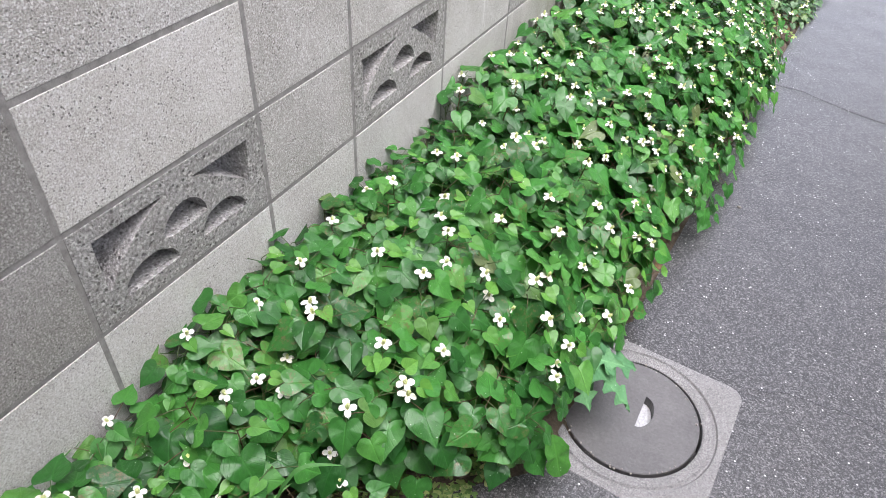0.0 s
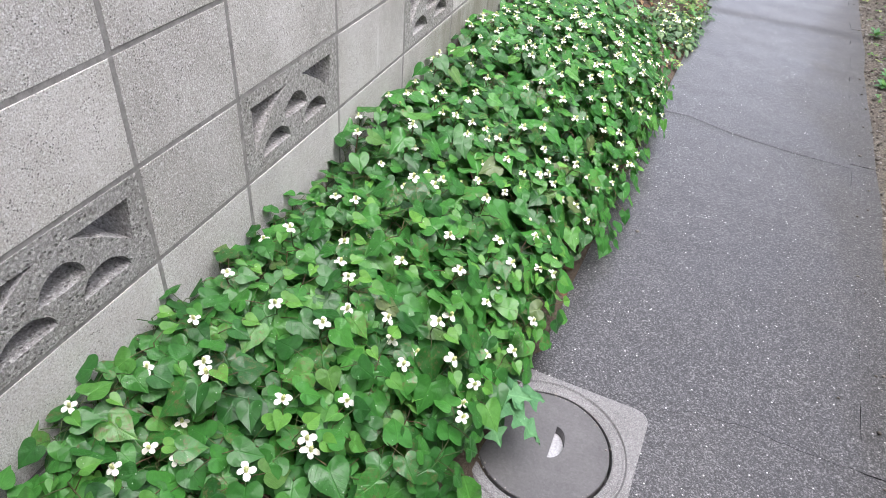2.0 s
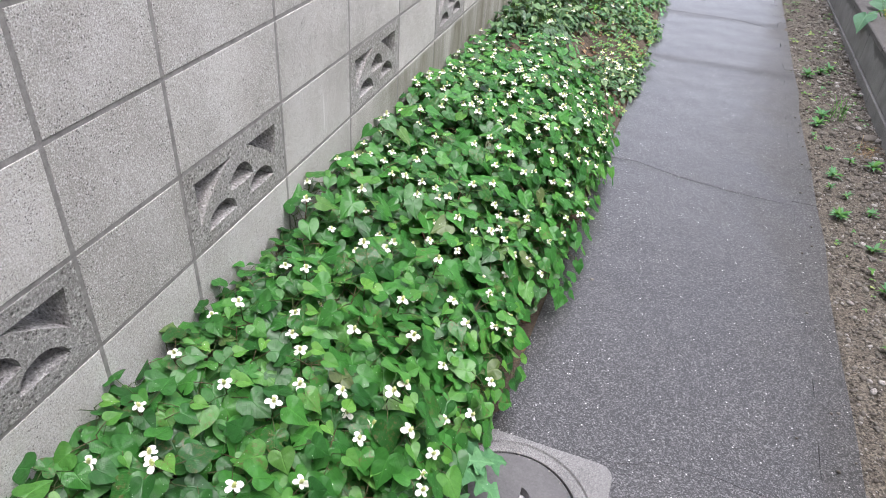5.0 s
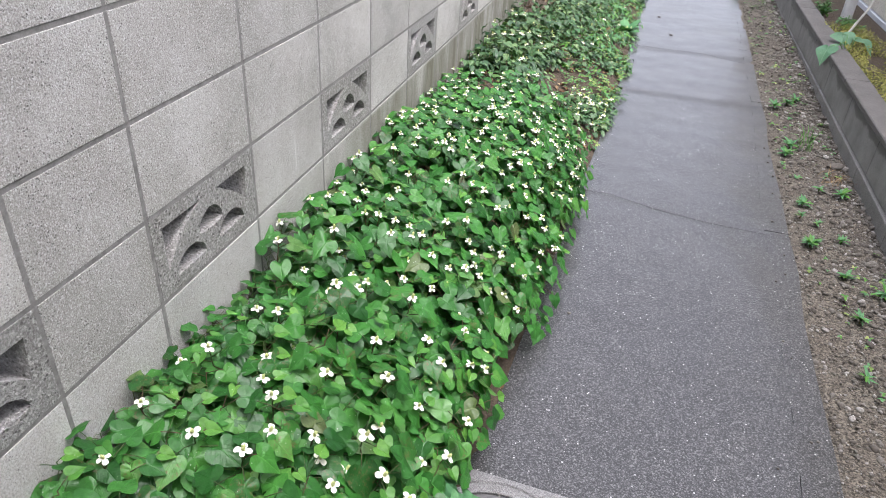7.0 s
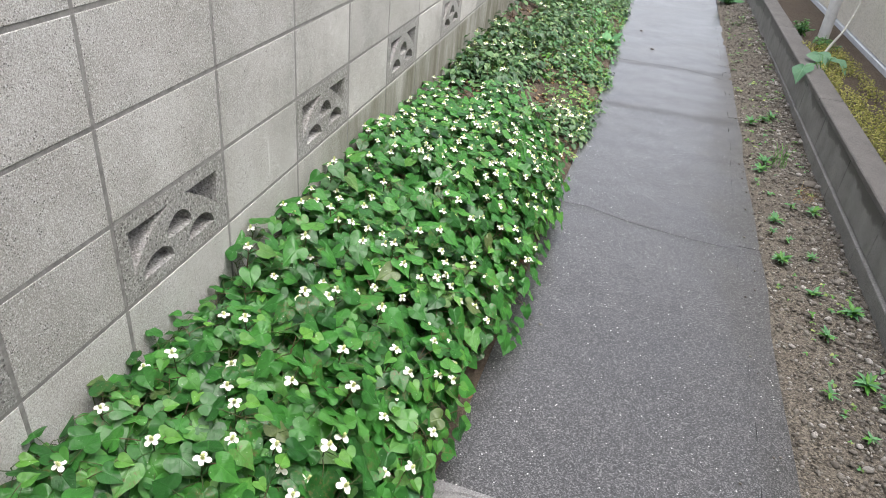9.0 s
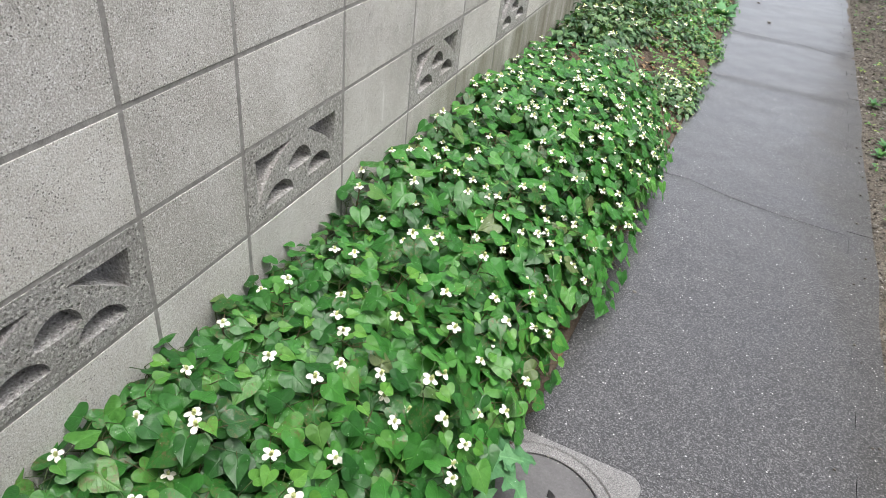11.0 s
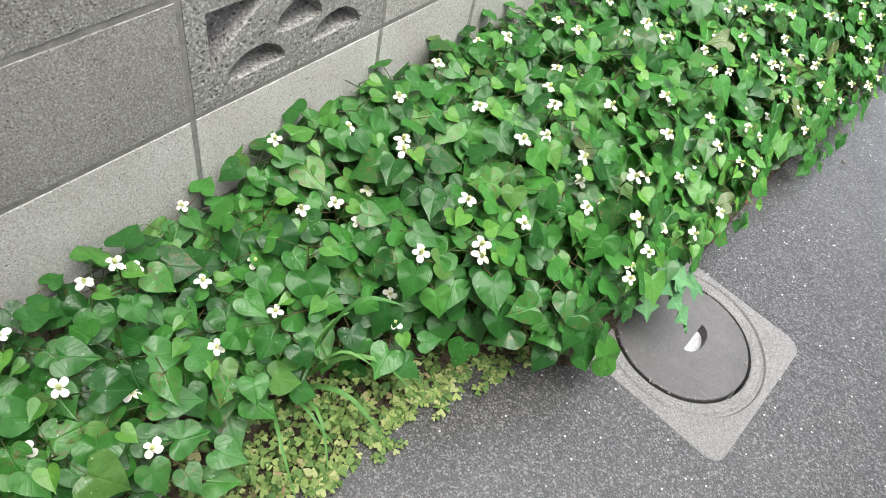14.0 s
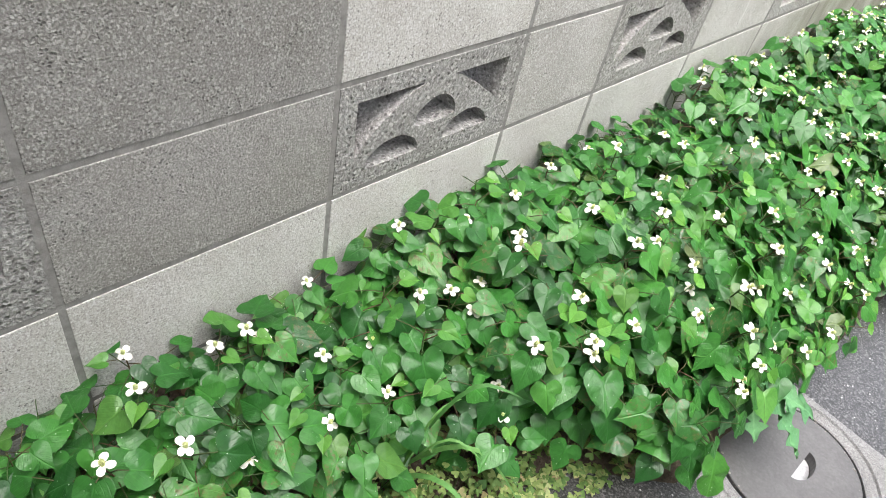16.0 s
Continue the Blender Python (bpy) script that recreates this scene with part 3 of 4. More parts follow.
for y0, y1 in ((-2.5, 0.91), (0.91, 2.46), (2.46, 4.16), (4.16, 9.5)):
    loop = [(x + 0.0005, y) for x, y in right_side(y0 + 0.002, y1 - 0.002, 21)] + joint_line([(path_right(y1), y1 - 0.002), (path_right(y0), y0 + 0.002)], 22, 0.008)
    part("edge_strip", prism(loop, -0.09, -0.0015), PAVING, paving)


for x, y in ((X0, Y0), (X1, Y0), (X1, Y1)):
    part("corner_fill", box(x - 0.03, x + 0.03, y - 0.03, y + 0.03, -0.07, -0.0012), PAVING, paving)


# ---- manhole ----
def manhole():
    top = thing("manhole_cover", None, None, "round grey manhole lid in a square speckled concrete frame", "manhole")
    cx, cy = (X0 + X1) / 2, (Y0 + Y1) / 2
    r_lid, n = 0.152, 160
    ring = lambda r: [(cx + r * math.cos(math.tau * k / n), cy + r * math.sin(math.tau * k / n)) for k in range(n)]
    # square frame with rounded corners and a shallow groove round the lid
    corner = 0.036
    square = []
    for k in range(n):
        a = math.tau * k / n
        c, s = math.cos(a), math.sin(a)
        h = 0.209
        p = Vector((c, s)) * h / max(abs(c), abs(s))
        q = Vector((max(-h + corner, min(h - corner, p.x)), max(-h + corner, min(h - corner, p.y))))
        d = p - q
        p = q + d.normalized() * corner if d.length > 1e-6 and abs(p.x) > h - corner and abs(p.y) > h - corner else p
        p.rotate(Matrix.Rotation(radians(-2.5), 2))
        square.append((cx + p.x, cy + p.y))
    bm = bmesh.new()
    levels = [(square, -0.08), (square, -0.001), ([((x - cx) * 0.99 + cx, (y - cy) * 0.99 + cy) for x, y in square], 0.002), (ring(0.192), 0.003), (ring(0.189), -0.002), (ring(0.185), -0.001), (ring(0.181), 0.003), (ring(0.163), 0.003), (ring(0.159), 0.001), (ring(0.159), -0.05)]
    rows = [[bm.verts.new((x, y, z)) for x, y in loop] for loop, z in levels]
    for a, b in zip(rows, rows[1:]):
        for k in range(n):
            bm.faces.new((a[k], a[(k + 1) % n], b[(k + 1) % n], b[k]))
    bm.faces.new(rows[-1])
    bmesh.ops.recalc_face_normals(bm, faces=bm.faces)
    part("frame", bm, FRAME_CONCRETE, top, "pale speckled concrete frame")
    # lid with a half-moon lifting recess
    bm = bmesh.new()
    hx, hy = 0.762, 0.684
    moon = [(hx + 0.029 * math.sin(math.pi * k / 12), hy + 0.046 * math.cos(math.pi * k / 12)) for k in range(13)]
    rim = [bm.verts.new((x, y, 0.004)) for x, y in ring(r_lid - 0.002)]
    hole = [bm.verts.new((x, y, 0.004)) for x, y in moon]
    for vs in (rim, hole):
        for a, b in zip(vs, vs[1:] + vs[:1]):
            bm.edges.new((a, b))
    bmesh.ops.triangle_fill(bm, edges=bm.edges[:], use_beauty=True)
    for f in bm.faces:
        f.normal_update()
        if f.normal.z < 0:
            f.normal_flip()
    lower = [bm.verts.new((x, y, 0.0025)) for x, y in ring(r_lid)]
    foot = [bm.verts.new((x, y, -0.045)) for x, y in ring(r_lid)]
    pit = [bm.verts.new((x, y, -0.022)) for x, y in moon]
    for a, b in ((rim, lower), (lower, foot)):
        for k in range(n):
            bm.faces.new((a[k], b[k], b[(k + 1) % n], a[(k + 1) % n]))
    for k in range(13):
        bm.faces.new((hole[k], hole[(k + 1) % 13], pit[(k + 1) % 13], pit[k]))
    lid = part("lid", bm, LID_CONCRETE, top, "smooth dark grey lid")
    part("lifting_recess", prism([(hx + (x - hx) * 0.97, hy + (y - hy) * 0.97) for x, y in moon], -0.04, -0.021), RECESS_STEEL, lid, "bright worn half-moon steel plate")
    # grit caught in the gap
    rng = random.Random(8)
    bm = bmesh.new()
    for k in range(46):
        a = rng.choice((rng.uniform(-2.6, -0.5), rng.uniform(-2.6, -0.5), rng.uniform(0.2, 2.4)))
        r = rng.uniform(0.145, 0.157)
        s = rng.uniform(0.0012, 0.0034)
        bmesh.ops.create_icosphere(bm, subdivisions=1, radius=s, matrix=Matrix.Translation((cx + r * math.cos(a), cy + r * math.sin(a), 0.0035)))
    tagged(new("grit", mesh_of(bm, "grit", STONE)), "pale grit caught round the rim of the manhole lid", "grit", "", "stuff")


manhole()


# ---- low wall and house on the far side of the path ----
def skew_box(xa, xb, y0, y1, z0, z1, slope, bevel=0.004):
    bm = box(xa, xb, y0, y1, z0, z1, bevel)
    for v in bm.verts:
        v.co.x += slope * (v.co.y - 2.0)
    return bm


def wet_face_material():
    """Grey concrete with an uneven dark band of seeping water below its top."""
    n = Nodes("seeping concrete")
    p = n.place()
    sand = n.noise(p, 220, 3.0, 0.7)
    col = n.ramp(n.noise(p, 7, 5.0, 0.65), [(0.35, (0.20, 0.197, 0.19)), (0.65, (0.29, 0.285, 0.275))])
    col = n.mix(n.ramp(sand, [(0.38, 0.3), (0.49, 0.0)]), col, (0.07, 0.068, 0.065))
    z = n.add("SeparateXYZ", Vector=p).outputs["Z"]
    tide = n.math("ADD", z, n.math("MULTIPLY", n.noise(p, 3.2, 5.0, 0.6), -0.22))
    wet = n.ramp(tide, [(0.085, 0.0), (0.10, 0.85)])
    col = n.mix(wet, col, (0.058, 0.056, 0.052))
    return n.finish(col, n.ramp(wet, [(0.0, 0.85), (1.0, 0.45)]), n.bump(sand, 0.4, 0.002))


WET_FACE = wet_face_material()
kerb = thing("wall_east", None, None, "low concrete retaining wall with flat top and dark seeping stains", "wall", kind="structure")
for k in range(-3, 13):
    y0 = 2.43 + 0.62 * k
    part("panel", skew_box(1.968, 2.085, y0 + 0.0015, y0 + 0.6185, 0.068, 0.245, 0.017, 0.003), WET_FACE, kerb)
    part("footing", skew_box(1.952, 2.085, y0 + 0.1015, y0 + 0.7185, -0.08, 0.066, 0.020, 0.003), KERB_CONCRETE, kerb)
for k in range(-1, 4):
    part("cap", skew_box(1.962, 2.092, 2.0 + 1.9 * k, 3.898 + 1.9 * k, 0.246, 0.275, 0.017, 0.005), KERB_CAP, kerb, "flat grey cap stone")

terrace = thing("ground_east", skew_box(2.088, 2.62, -2.0, 10.0, -0.09, 0.225, 0.012), SOIL, "earth strip behind the low wall", "ground", kind="structure")
house = thing("house", None, None, "house with cream stucco wall and pale metal base flashing", "house", kind="structure")
part("wall", box(2.60, 2.80, -3.0, 12.0, 0.27, 2.6), STUCCO, house, "cream roughcast stucco")
part("base", box(2.63, 2.80, -3.0, 12.0, -0.1, 0.27), KERB_CONCRETE, house, "dark concrete base")
bm = box(2.585, 2.64, -3.0, 12.0, 0.19, 0.262, 0.004)
part("flashing", bm, PALE_METAL, house, "pale blue grey metal flashing")
# unseen wall behind the camera, added to keep light off the near end
shade_wall = thing("wall_south", box(0.0, 2.60, -1.50, -1.30, -0.1, 4.6), KERB_CONCRETE, "unseen plain grey concrete wall added to shade the near end", "wall", kind="structure")
pipe = thing("downpipe", tube([(2.38, 5.84, 0.12), (2.38, 5.84, 1.6), (2.38, 5.84, 3.1)], 0.042, 14), PIPE_WHITE, "white plastic downpipe beside the house wall", "pipe")
hose = thing("cable", tube([(2.11, 4.70, 0.215), (2.15, 4.80, 0.29), (2.26, 5.08, 0.335), (2.37, 5.33, 0.385), (2.43, 5.46, 0.48), (2.47, 5.54, 0.62), (2.50, 5.60, 0.95)], 0.0085, 8), CABLE_GREY, "pale grey cable rising from behind the low wall", "cable")


# ---- heart-leaved flowering plants ----
HEART = [(0.0, 0.03), (0.08, -0.05), (0.18, -0.105), (0.29, -0.11), (0.395, -0.05), (0.46, 0.06), (0.465, 0.18), (0.42, 0.31), (0.33, 0.45), (0.215, 0.58), (0.11, 0.70), (0.045, 0.80), (0.0, 0.89)]
SLIM = [(x * 0.88, y) for x, y in HEART]
HEARTS = [shaped(blade(HEART if k % 3 else SLIM, 0.03 + 0.04 * (k % 4), 0.20 + 0.12 * (k % 3), 0.03 + 0.012 * (k % 3), 40 + k, [(0.2 * (-1) ** k, 0.35, 0.05)] if k == 5 else ()), LEAF) for k in range(10)]
YOUNG = [shaped(blade(SLIM, 0.45, 0.10, 0.02, 60 + k), YOUNG_LEAF) for k in range(2)]
BRACT = [(0.0, 0.0), (0.13, 0.10), (0.29, 0.32), (0.37, 0.58), (0.32, 0.82), (0.17, 0.97), (0.0, 1.0)]
BRACTS = [shaped(blade(BRACT, 0.10, 0.22, 0.02, 70 + k, (), (0.55, 1.0), (0.0, 0.5)), PETAL) for k in range(2)]


def spike_mesh():
    bm = tube([(0, 0, 0), (0, 0, 0.004), (0, 0, 0.009), (0, 0, 0.0125)], 0.0027, 8, None, 0.7)
    rng = random.Random(3)
    for k in range(26):
        a, z = k * 2.4, 0.001 + 0.0115 * k / 26
        bmesh.ops.create_icosphere(bm, subdivisions=1, radius=0.0011, matrix=Matrix.Translation((0.0027 * math.cos(a), 0.0027 * math.sin(a), z)))
    return smooth(mesh_of(bm, "spike", SPIKE))


SPIKE_MESH = spike_mesh()
TALL = 0.24


def set_leaf(name, me, parent, at, azimuth, dip, roll, length, label=""):
    """A leaf on its stalk's end: tip outwards along azimuth, dipping below the level."""
    ob = part(name, me, None, parent, label)
    ob.matrix_local = Matrix.Translation(at) @ Matrix.Rotation(azimuth - math.pi / 2, 4, "Z") @ Matrix.Rotation(-dip, 4, "X") @ Matrix.Rotation(roll, 4, "Y") @ Matrix.Scale(length / 0.86, 4)
    return ob


def heart_plant(seed, flowers, hanging=False):
    """One stem with stalked heart leaves; the flower, or the top leaf, ends at (0, 0, TALL)."""
    rng = random.Random(seed)
    top = thing("houttuynia_plant", None, None, "green heart-leaved plant with four-bract white flower" if flowers else "green heart-leaved plant with glossy wet leaves", "plant", "flowering ground cover")
    bend = [(0.012 * rng.uniform(-1, 1), 0.012 * rng.uniform(-1, 1)) for _ in range(3)]
    line = [(0, 0, -0.015), (bend[0][0], bend[0][1], 0.07), (bend[1][0], bend[1][1], 0.14), (bend[2][0] * 0.4, bend[2][1] * 0.4, 0.22)]
    if flowers:
        line.append((0, 0, TALL - 0.001))
    bm = tube(line, 0.0019, 5, None, 0.6)

    def on_stem(z):
        for a, b in zip(line, line[1:]):
            if a[2] <= z <= b[2]:
                return Vector(a).lerp(Vector(b), (z - a[2]) / (b[2] - a[2]))
        return Vector(line[-1])

    leaves = []
    heights = [0.218, 0.206, 0.194, 0.181, 0.166, 0.148, 0.128, 0.102, 0.07]
    turn = rng.uniform(-1.0, 1.0)
    for k, z in enumerate(heights):
        azimuth = turn + k * 2.45 + rng.uniform(-0.4, 0.4)
        if k < 8:
            azimuth = math.atan2(math.sin(azimuth), math.cos(azimuth)) * 0.78
        reach = rng.uniform(0.020, 0.046) + 0.005 * k
        base = on_stem(z)
        out = Vector((math.cos(azimuth), math.sin(azimuth), 0))
        end = base + out * reach + Vector((0, 0, rng.uniform(0.012, 0.03)))
        tube([base, base + out * reach * 0.5 + Vector((0, 0, 0.014)), end], 0.0010, 4, bm, 0.8)
        young = k == 0 and rng.random() < 0.3
        length = rng.uniform(0.022, 0.032) if young else rng.uniform(0.042, 0.064)
        dip = rng.uniform(-0.1, 0.35) if young else rng.uniform(0.06, 0.60)
        leaves.append((rng.choice(YOUNG if young else HEARTS), end, azimuth + rng.uniform(-0.5, 0.5), dip, rng.uniform(-0.35, 0.35), length))
    part("stem", smooth(mesh_of(bm, "stem", STEM)), None, top, "reddish green stem with leaf stalks")
    for me, *how in leaves:
        set_leaf("leaf", me, top, *how)
    if flowers:
        spike = part("flower", SPIKE_MESH, None, top, "white four-bract flower with a yellow green spike")
        spike.matrix_local = Matrix.Translation((0, 0, TALL)) @ Matrix.Rotation(rng.uniform(-0.3, 0.3), 4, "X") @ Matrix.Rotation(rng.uniform(0, 1.5), 4, "Z")
        for k in range(4):
            size = rng.uniform(0.0115, 0.0145) if hanging else rng.uniform(0.0145, 0.0178) * (0.85 if k == 3 else 1.0)
            set_leaf("bract", BRACTS[k % 2], spike, (0, 0, 0.0008 * k), k * math.pi / 2 + rng.uniform(-0.15, 0.15), rng.uniform(-0.2, 0.5) if hanging else rng.uniform(-0.2, 0.3), 0.0, size * 0.86)
    return top


# where single flowers stand out: x, y, z
FLOWERS_NEAR = [
    (0.030, -0.356, 0.415), (0.079, -0.246, 0.383), (0.091, -0.203, 0.386), (0.108, -0.188, 0.384), (0.033, -0.061, 0.379), (0.166, -0.123, 0.372),
    (0.093, -0.364, 0.379), (0.242, -0.161, 0.312), (0.166, -0.438, 0.376), (0.228, -0.284, 0.309), (0.246, -0.056, 0.294), (0.163, 0.069, 0.361),
    (0.217, -0.419, 0.323), (0.234, 0.127, 0.354), (0.183, 0.123, 0.377), (0.188, 0.194, 0.363), (0.101, 0.225, 0.434), (0.055, 0.105, 0.437),
    (0.176, -0.038, 0.359), (0.189, -0.349, 0.356), (0.306, -0.312, 0.324), (0.339, 0.111, 0.300), (0.377, 0.085, 0.273), (0.349, 0.149, 0.369),
]
FLOWERS_BEND = [
    (0.196, 0.262, 0.473), (0.212, 0.248, 0.470), (0.342, 0.278, 0.431), (0.408, 0.243, 0.386), (0.424, 0.232, 0.382), (0.427, 0.351, 0.383),
    (0.105, 0.349, 0.452), (0.213, 0.450, 0.436), (0.411, 0.547, 0.406), (0.606, 0.453, 0.283), (0.480, 0.541, 0.340), (0.611, 0.495, 0.299),
    (0.579, 0.344, 0.238), (0.077, 0.488, 0.443), (0.076, 0.617, 0.436), (0.117, 0.655, 0.436), (0.228, 0.695, 0.416), (0.366, 0.696, 0.409),
    (0.332, 0.520, 0.421), (0.479, 0.745, 0.374), (0.434, 0.526, 0.379), (0.513, 0.624, 0.372), (0.599, 0.668, 0.264), (0.552, 0.776, 0.300),
    (0.558, 0.858, 0.301), (0.468, 0.481, 0.336), (0.241, 0.784, 0.384), (0.290, 0.600, 0.415), (0.320, 0.440, 0.420), (0.250, 0.640, 0.415),
]
FLOWERS_ALONG = [
    (0.569, 1.067, 0.268), (0.222, 1.016, 0.341), (0.122, 1.218, 0.358), (0.187, 1.209, 0.349), (0.191, 1.343, 0.389), (0.145, 1.040, 0.371),
    (0.251, 1.103, 0.342), (0.307, 1.145, 0.341), (0.455, 1.163, 0.323), (0.587, 1.262, 0.268), (0.352, 1.251, 0.320), (0.319, 1.360, 0.363),
    (0.421, 1.712, 0.355), (0.084, 1.564, 0.462), (0.468, 1.640, 0.311), (0.526, 1.331, 0.294), (0.624, 1.434, 0.254), (0.689, 1.581, 0.168),
    (0.731, 1.803, 0.168), (0.653, 1.681, 0.174), (0.542, 1.493, 0.260), (0.383, 1.551, 0.300), (0.225, 1.462, 0.385), (0.291, 1.924, 0.385),
    (0.533, 1.828, 0.310), (0.620, 1.774, 0.238), (0.300, 0.960, 0.365), (0.420, 0.930, 0.350), (0.130, 0.830, 0.400), (0.350, 0.860, 0.370),
]

WITH_FLOWER = [heart_plant(100 + k, True) for k in range(7)]
HANGING = [heart_plant(150 + k, True, True) for k in range(6)]
LEAFY = [heart_plant(200 + k, False) for k in range(9)]
PATTERNS = WITH_FLOWER + HANGING + LEAFY
LAST_ROW = 3.15


def footing_point(x, y, lift):
    """A stem's foot under a head at (x, y): drawn back from the light, clear of manhole and paving."""
    lean = 0.10 + 0.45 * (x / 0.7) ** 2
    fx, fy = x - lean * lift, y + 0.12 * lift
    limit = bed_edge(fy) - 0.03
    if 0.40 < fy < 0.93:
        limit = min(limit, X0 - 0.02)
    fx = max(0.02, min(limit, fx))
    return Vector((fx, fy, soil_height(fx, fy)))


def stand(x, y, z, spin):
    """The pose of a plant whose head is at x, y, z."""
    lift = max(0.06, z - soil_height(min(x, bed_edge(y)), y))
    foot = footing_point(x, y, lift)
    way = Vector((x, y, z)) - foot
    turn = way.to_track_quat("Z", "Y").to_matrix().to_4x4()
    # the head turns with its plant, the leaves face the open side
    yaw = Matrix.Rotation(spin - (turn @ Vector((1, 0, 0, 0))).to_3d().to_2d().angle_signed(Vector((1, 0)), 0.0), 4, "Z")
    scale = way.length / TALL
    wide = 0.5 + 0.5 / scale if scale else 1.0
    return Matrix.Translation(foot) @ turn @ yaw @ Matrix.Diagonal((scale * wide, scale * wide, scale, 1))


rng = random.Random(21)
heads = []
for x, y, z in FLOWERS_NEAR + FLOWERS_BEND + FLOWERS_ALONG:
    heads.append((x, y, z, True))


def plant_edge(y):
    """How far the plants lean out over the paving."""
    near = 0.30 + 0.05 * math.sin(3 * y)
    over = 0.655 + 0.02 * math.sin(9 * y)
    e = near + (over - near) * ramp01(0.12, 0.42, y)
    return e + (path_left(y) + 0.035 - 0.655) * ramp01(0.8, 1.2, y)


STEP = 0.053
row, y = 0, -0.95
while y < LAST_ROW:
    x = 0.035 + (0.5 * STEP if row % 2 else 0.0)
    while x < plant_edge(y):
        px, py = x + rng.uniform(-0.4, 0.4) * STEP, y + rng.uniform(-0.4, 0.4) * STEP
        px = max(0.02, px)
        z = canopy(px, py) + rng.uniform(-0.035, 0.012)
        if all((px - h[0]) ** 2 + (py - h[1]) ** 2 > (0.58 * STEP) ** 2 for h in heads):
            wants = 0.22 if py < 1.0 else 0.40 if py < 1.9 else 0.80
            if py < 0.3 or (py < 0.8 and px < 0.5):
                wants = 0.0
            last = 2.72 + 0.42 * math.sin(math.pi * min(1, px / 0.75)) + 0.05 * math.sin(23 * px)
            ragged = py > last or (py > last - 0.25 and rng.random() < 0.4)
            if not ragged:
                flower = rng.random() < wants
                heads.append((px, py, z + (0.018 if flower else -0.024), flower))
        x += STEP
    y += STEP * 0.87
    row += 1

heads.sort(key=lambda h: h[1])
near_heads, far_heads = [h for h in heads if h[1] > -0.62][:300], [h for h in heads if h[1] > -0.62][300:] + [h for h in heads if h[1] <= -0.62]
used = set()
for x, y, z, flower in near_heads:
    kind = rng.choice((HANGING if y > 1.0 else WITH_FLOWER) if flower else LEAFY)
    m = stand(x, y, z, rng.uniform(-1.25, 0.75))
    if kind.name in used:
        copy_thing(kind, m)
    else:
        used.add(kind.name)
        kind.matrix_basis = m

bpy.context.view_layer.update()


def pieces_of(kind):
    """Every part's mesh with its pose in the plant."""
    back = kind.matrix_world.inverted()
    return [(o.data, back @ o.matrix_world) for o in kind.children_recursive]


flat = {kind.name: pieces_of(kind) for kind in PATTERNS}
bulk = []
for x, y, z, flower in far_heads:
    kind = rng.choice((HANGING if y > 1.0 else WITH_FLOWER) if flower else LEAFY)
    m = stand(x, y, z, rng.uniform(-1.25, 0.75))
    bulk += [(me, m @ p) for me, p in flat[kind.name]]
joined("houttuynia_patch", bulk, "dense far patch of heart-leaved plants with white flowers", "plants")
for kind in PATTERNS:
    if kind.name not in used:
        for o in [*kind.children_recursive, kind]:
            bpy.data.objects.remove(o)

# ---- low growth: sorrel mat, grass tuft, weeds, litter ----
LOBE = [(0.0, 0.0), (0.2, 0.25), (0.46, 0.58), (0.55, 0.80), (0.47, 0.97), (0.28, 1.02), (0.10, 0.92), (0.0, 0.74)]
LEAFLETS = [shaped(blade(LOBE, 0.22, 0.25, 0.03, 80 + k, (), (1.0,), (0.0, 0.45)), CLOVER_LEAF) for k in range(3)]
STALK = shaped(smooth(mesh_of(tube([(0, 0, 0), (0, 0, 0.5), (0, 0, 1)], 0.02, 4), "stalk")), STEM)


def trefoil(x, y, z, size, lift, rng, meshes, stalk=True):
    tilt = Matrix.Rotation(rng.uniform(-0.35, 0.35), 4, "X") @ Matrix.Rotation(rng.uniform(-0.35, 0.35), 4, "Y")
    spin = rng.uniform(0, 6.28)
    head = Matrix.Translation((x, y, z + lift)) @ tilt
    out = [(rng.choice(meshes), head @ Matrix.Rotation(spin + k * 2.094 + rng.uniform(-0.15, 0.15), 4, "Z") @ Matrix.Rotation(rng.uniform(-0.25, 0.1), 4, "X") @ Matrix.Scale(size, 4)) for k in range(3)]
    if stalk:
        out.append((STALK, Matrix.Translation((x, y, z - 0.004)) @ Matrix.Diagonal((0.03, 0.03, lift + 0.004, 1))))
    return out


mat = []
for k in range(1300):
    y = rng.uniform(-0.62, 0.42)
    edge = 0.445 + 0.03 * math.sin(8 * y) + 0.05 * noise.noise((y * 14, 3.0, 0.0)) + 0.015 * rng.gauss(0, 1)
    x = edge - abs(rng.gauss(0, 0.10)) if y < 0.2 else rng.uniform(0.36, 0.50) + 0.25 * max(0, y - 0.2)
    if x < 0.14:
        continue
    if y > 0.2 and rng.random() < 0.5:
        continue
    thick = 0.045 if x < bed_edge(y) - 0.03 else 0.014
    mat += trefoil(x, y, max(soil_height(min(x, bed_edge(y)), y), 0.0 if x > 0.37 else -0.1), rng.uniform(0.008, 0.018), rng.uniform(0.006, thick) + (0.06 * rng.random() ** 2 if x < 0.41 else 0), rng, LEAFLETS)
joined("sorrel_mat", mat, "low mat of small yellowish three-leaved sorrel", "ground cover")


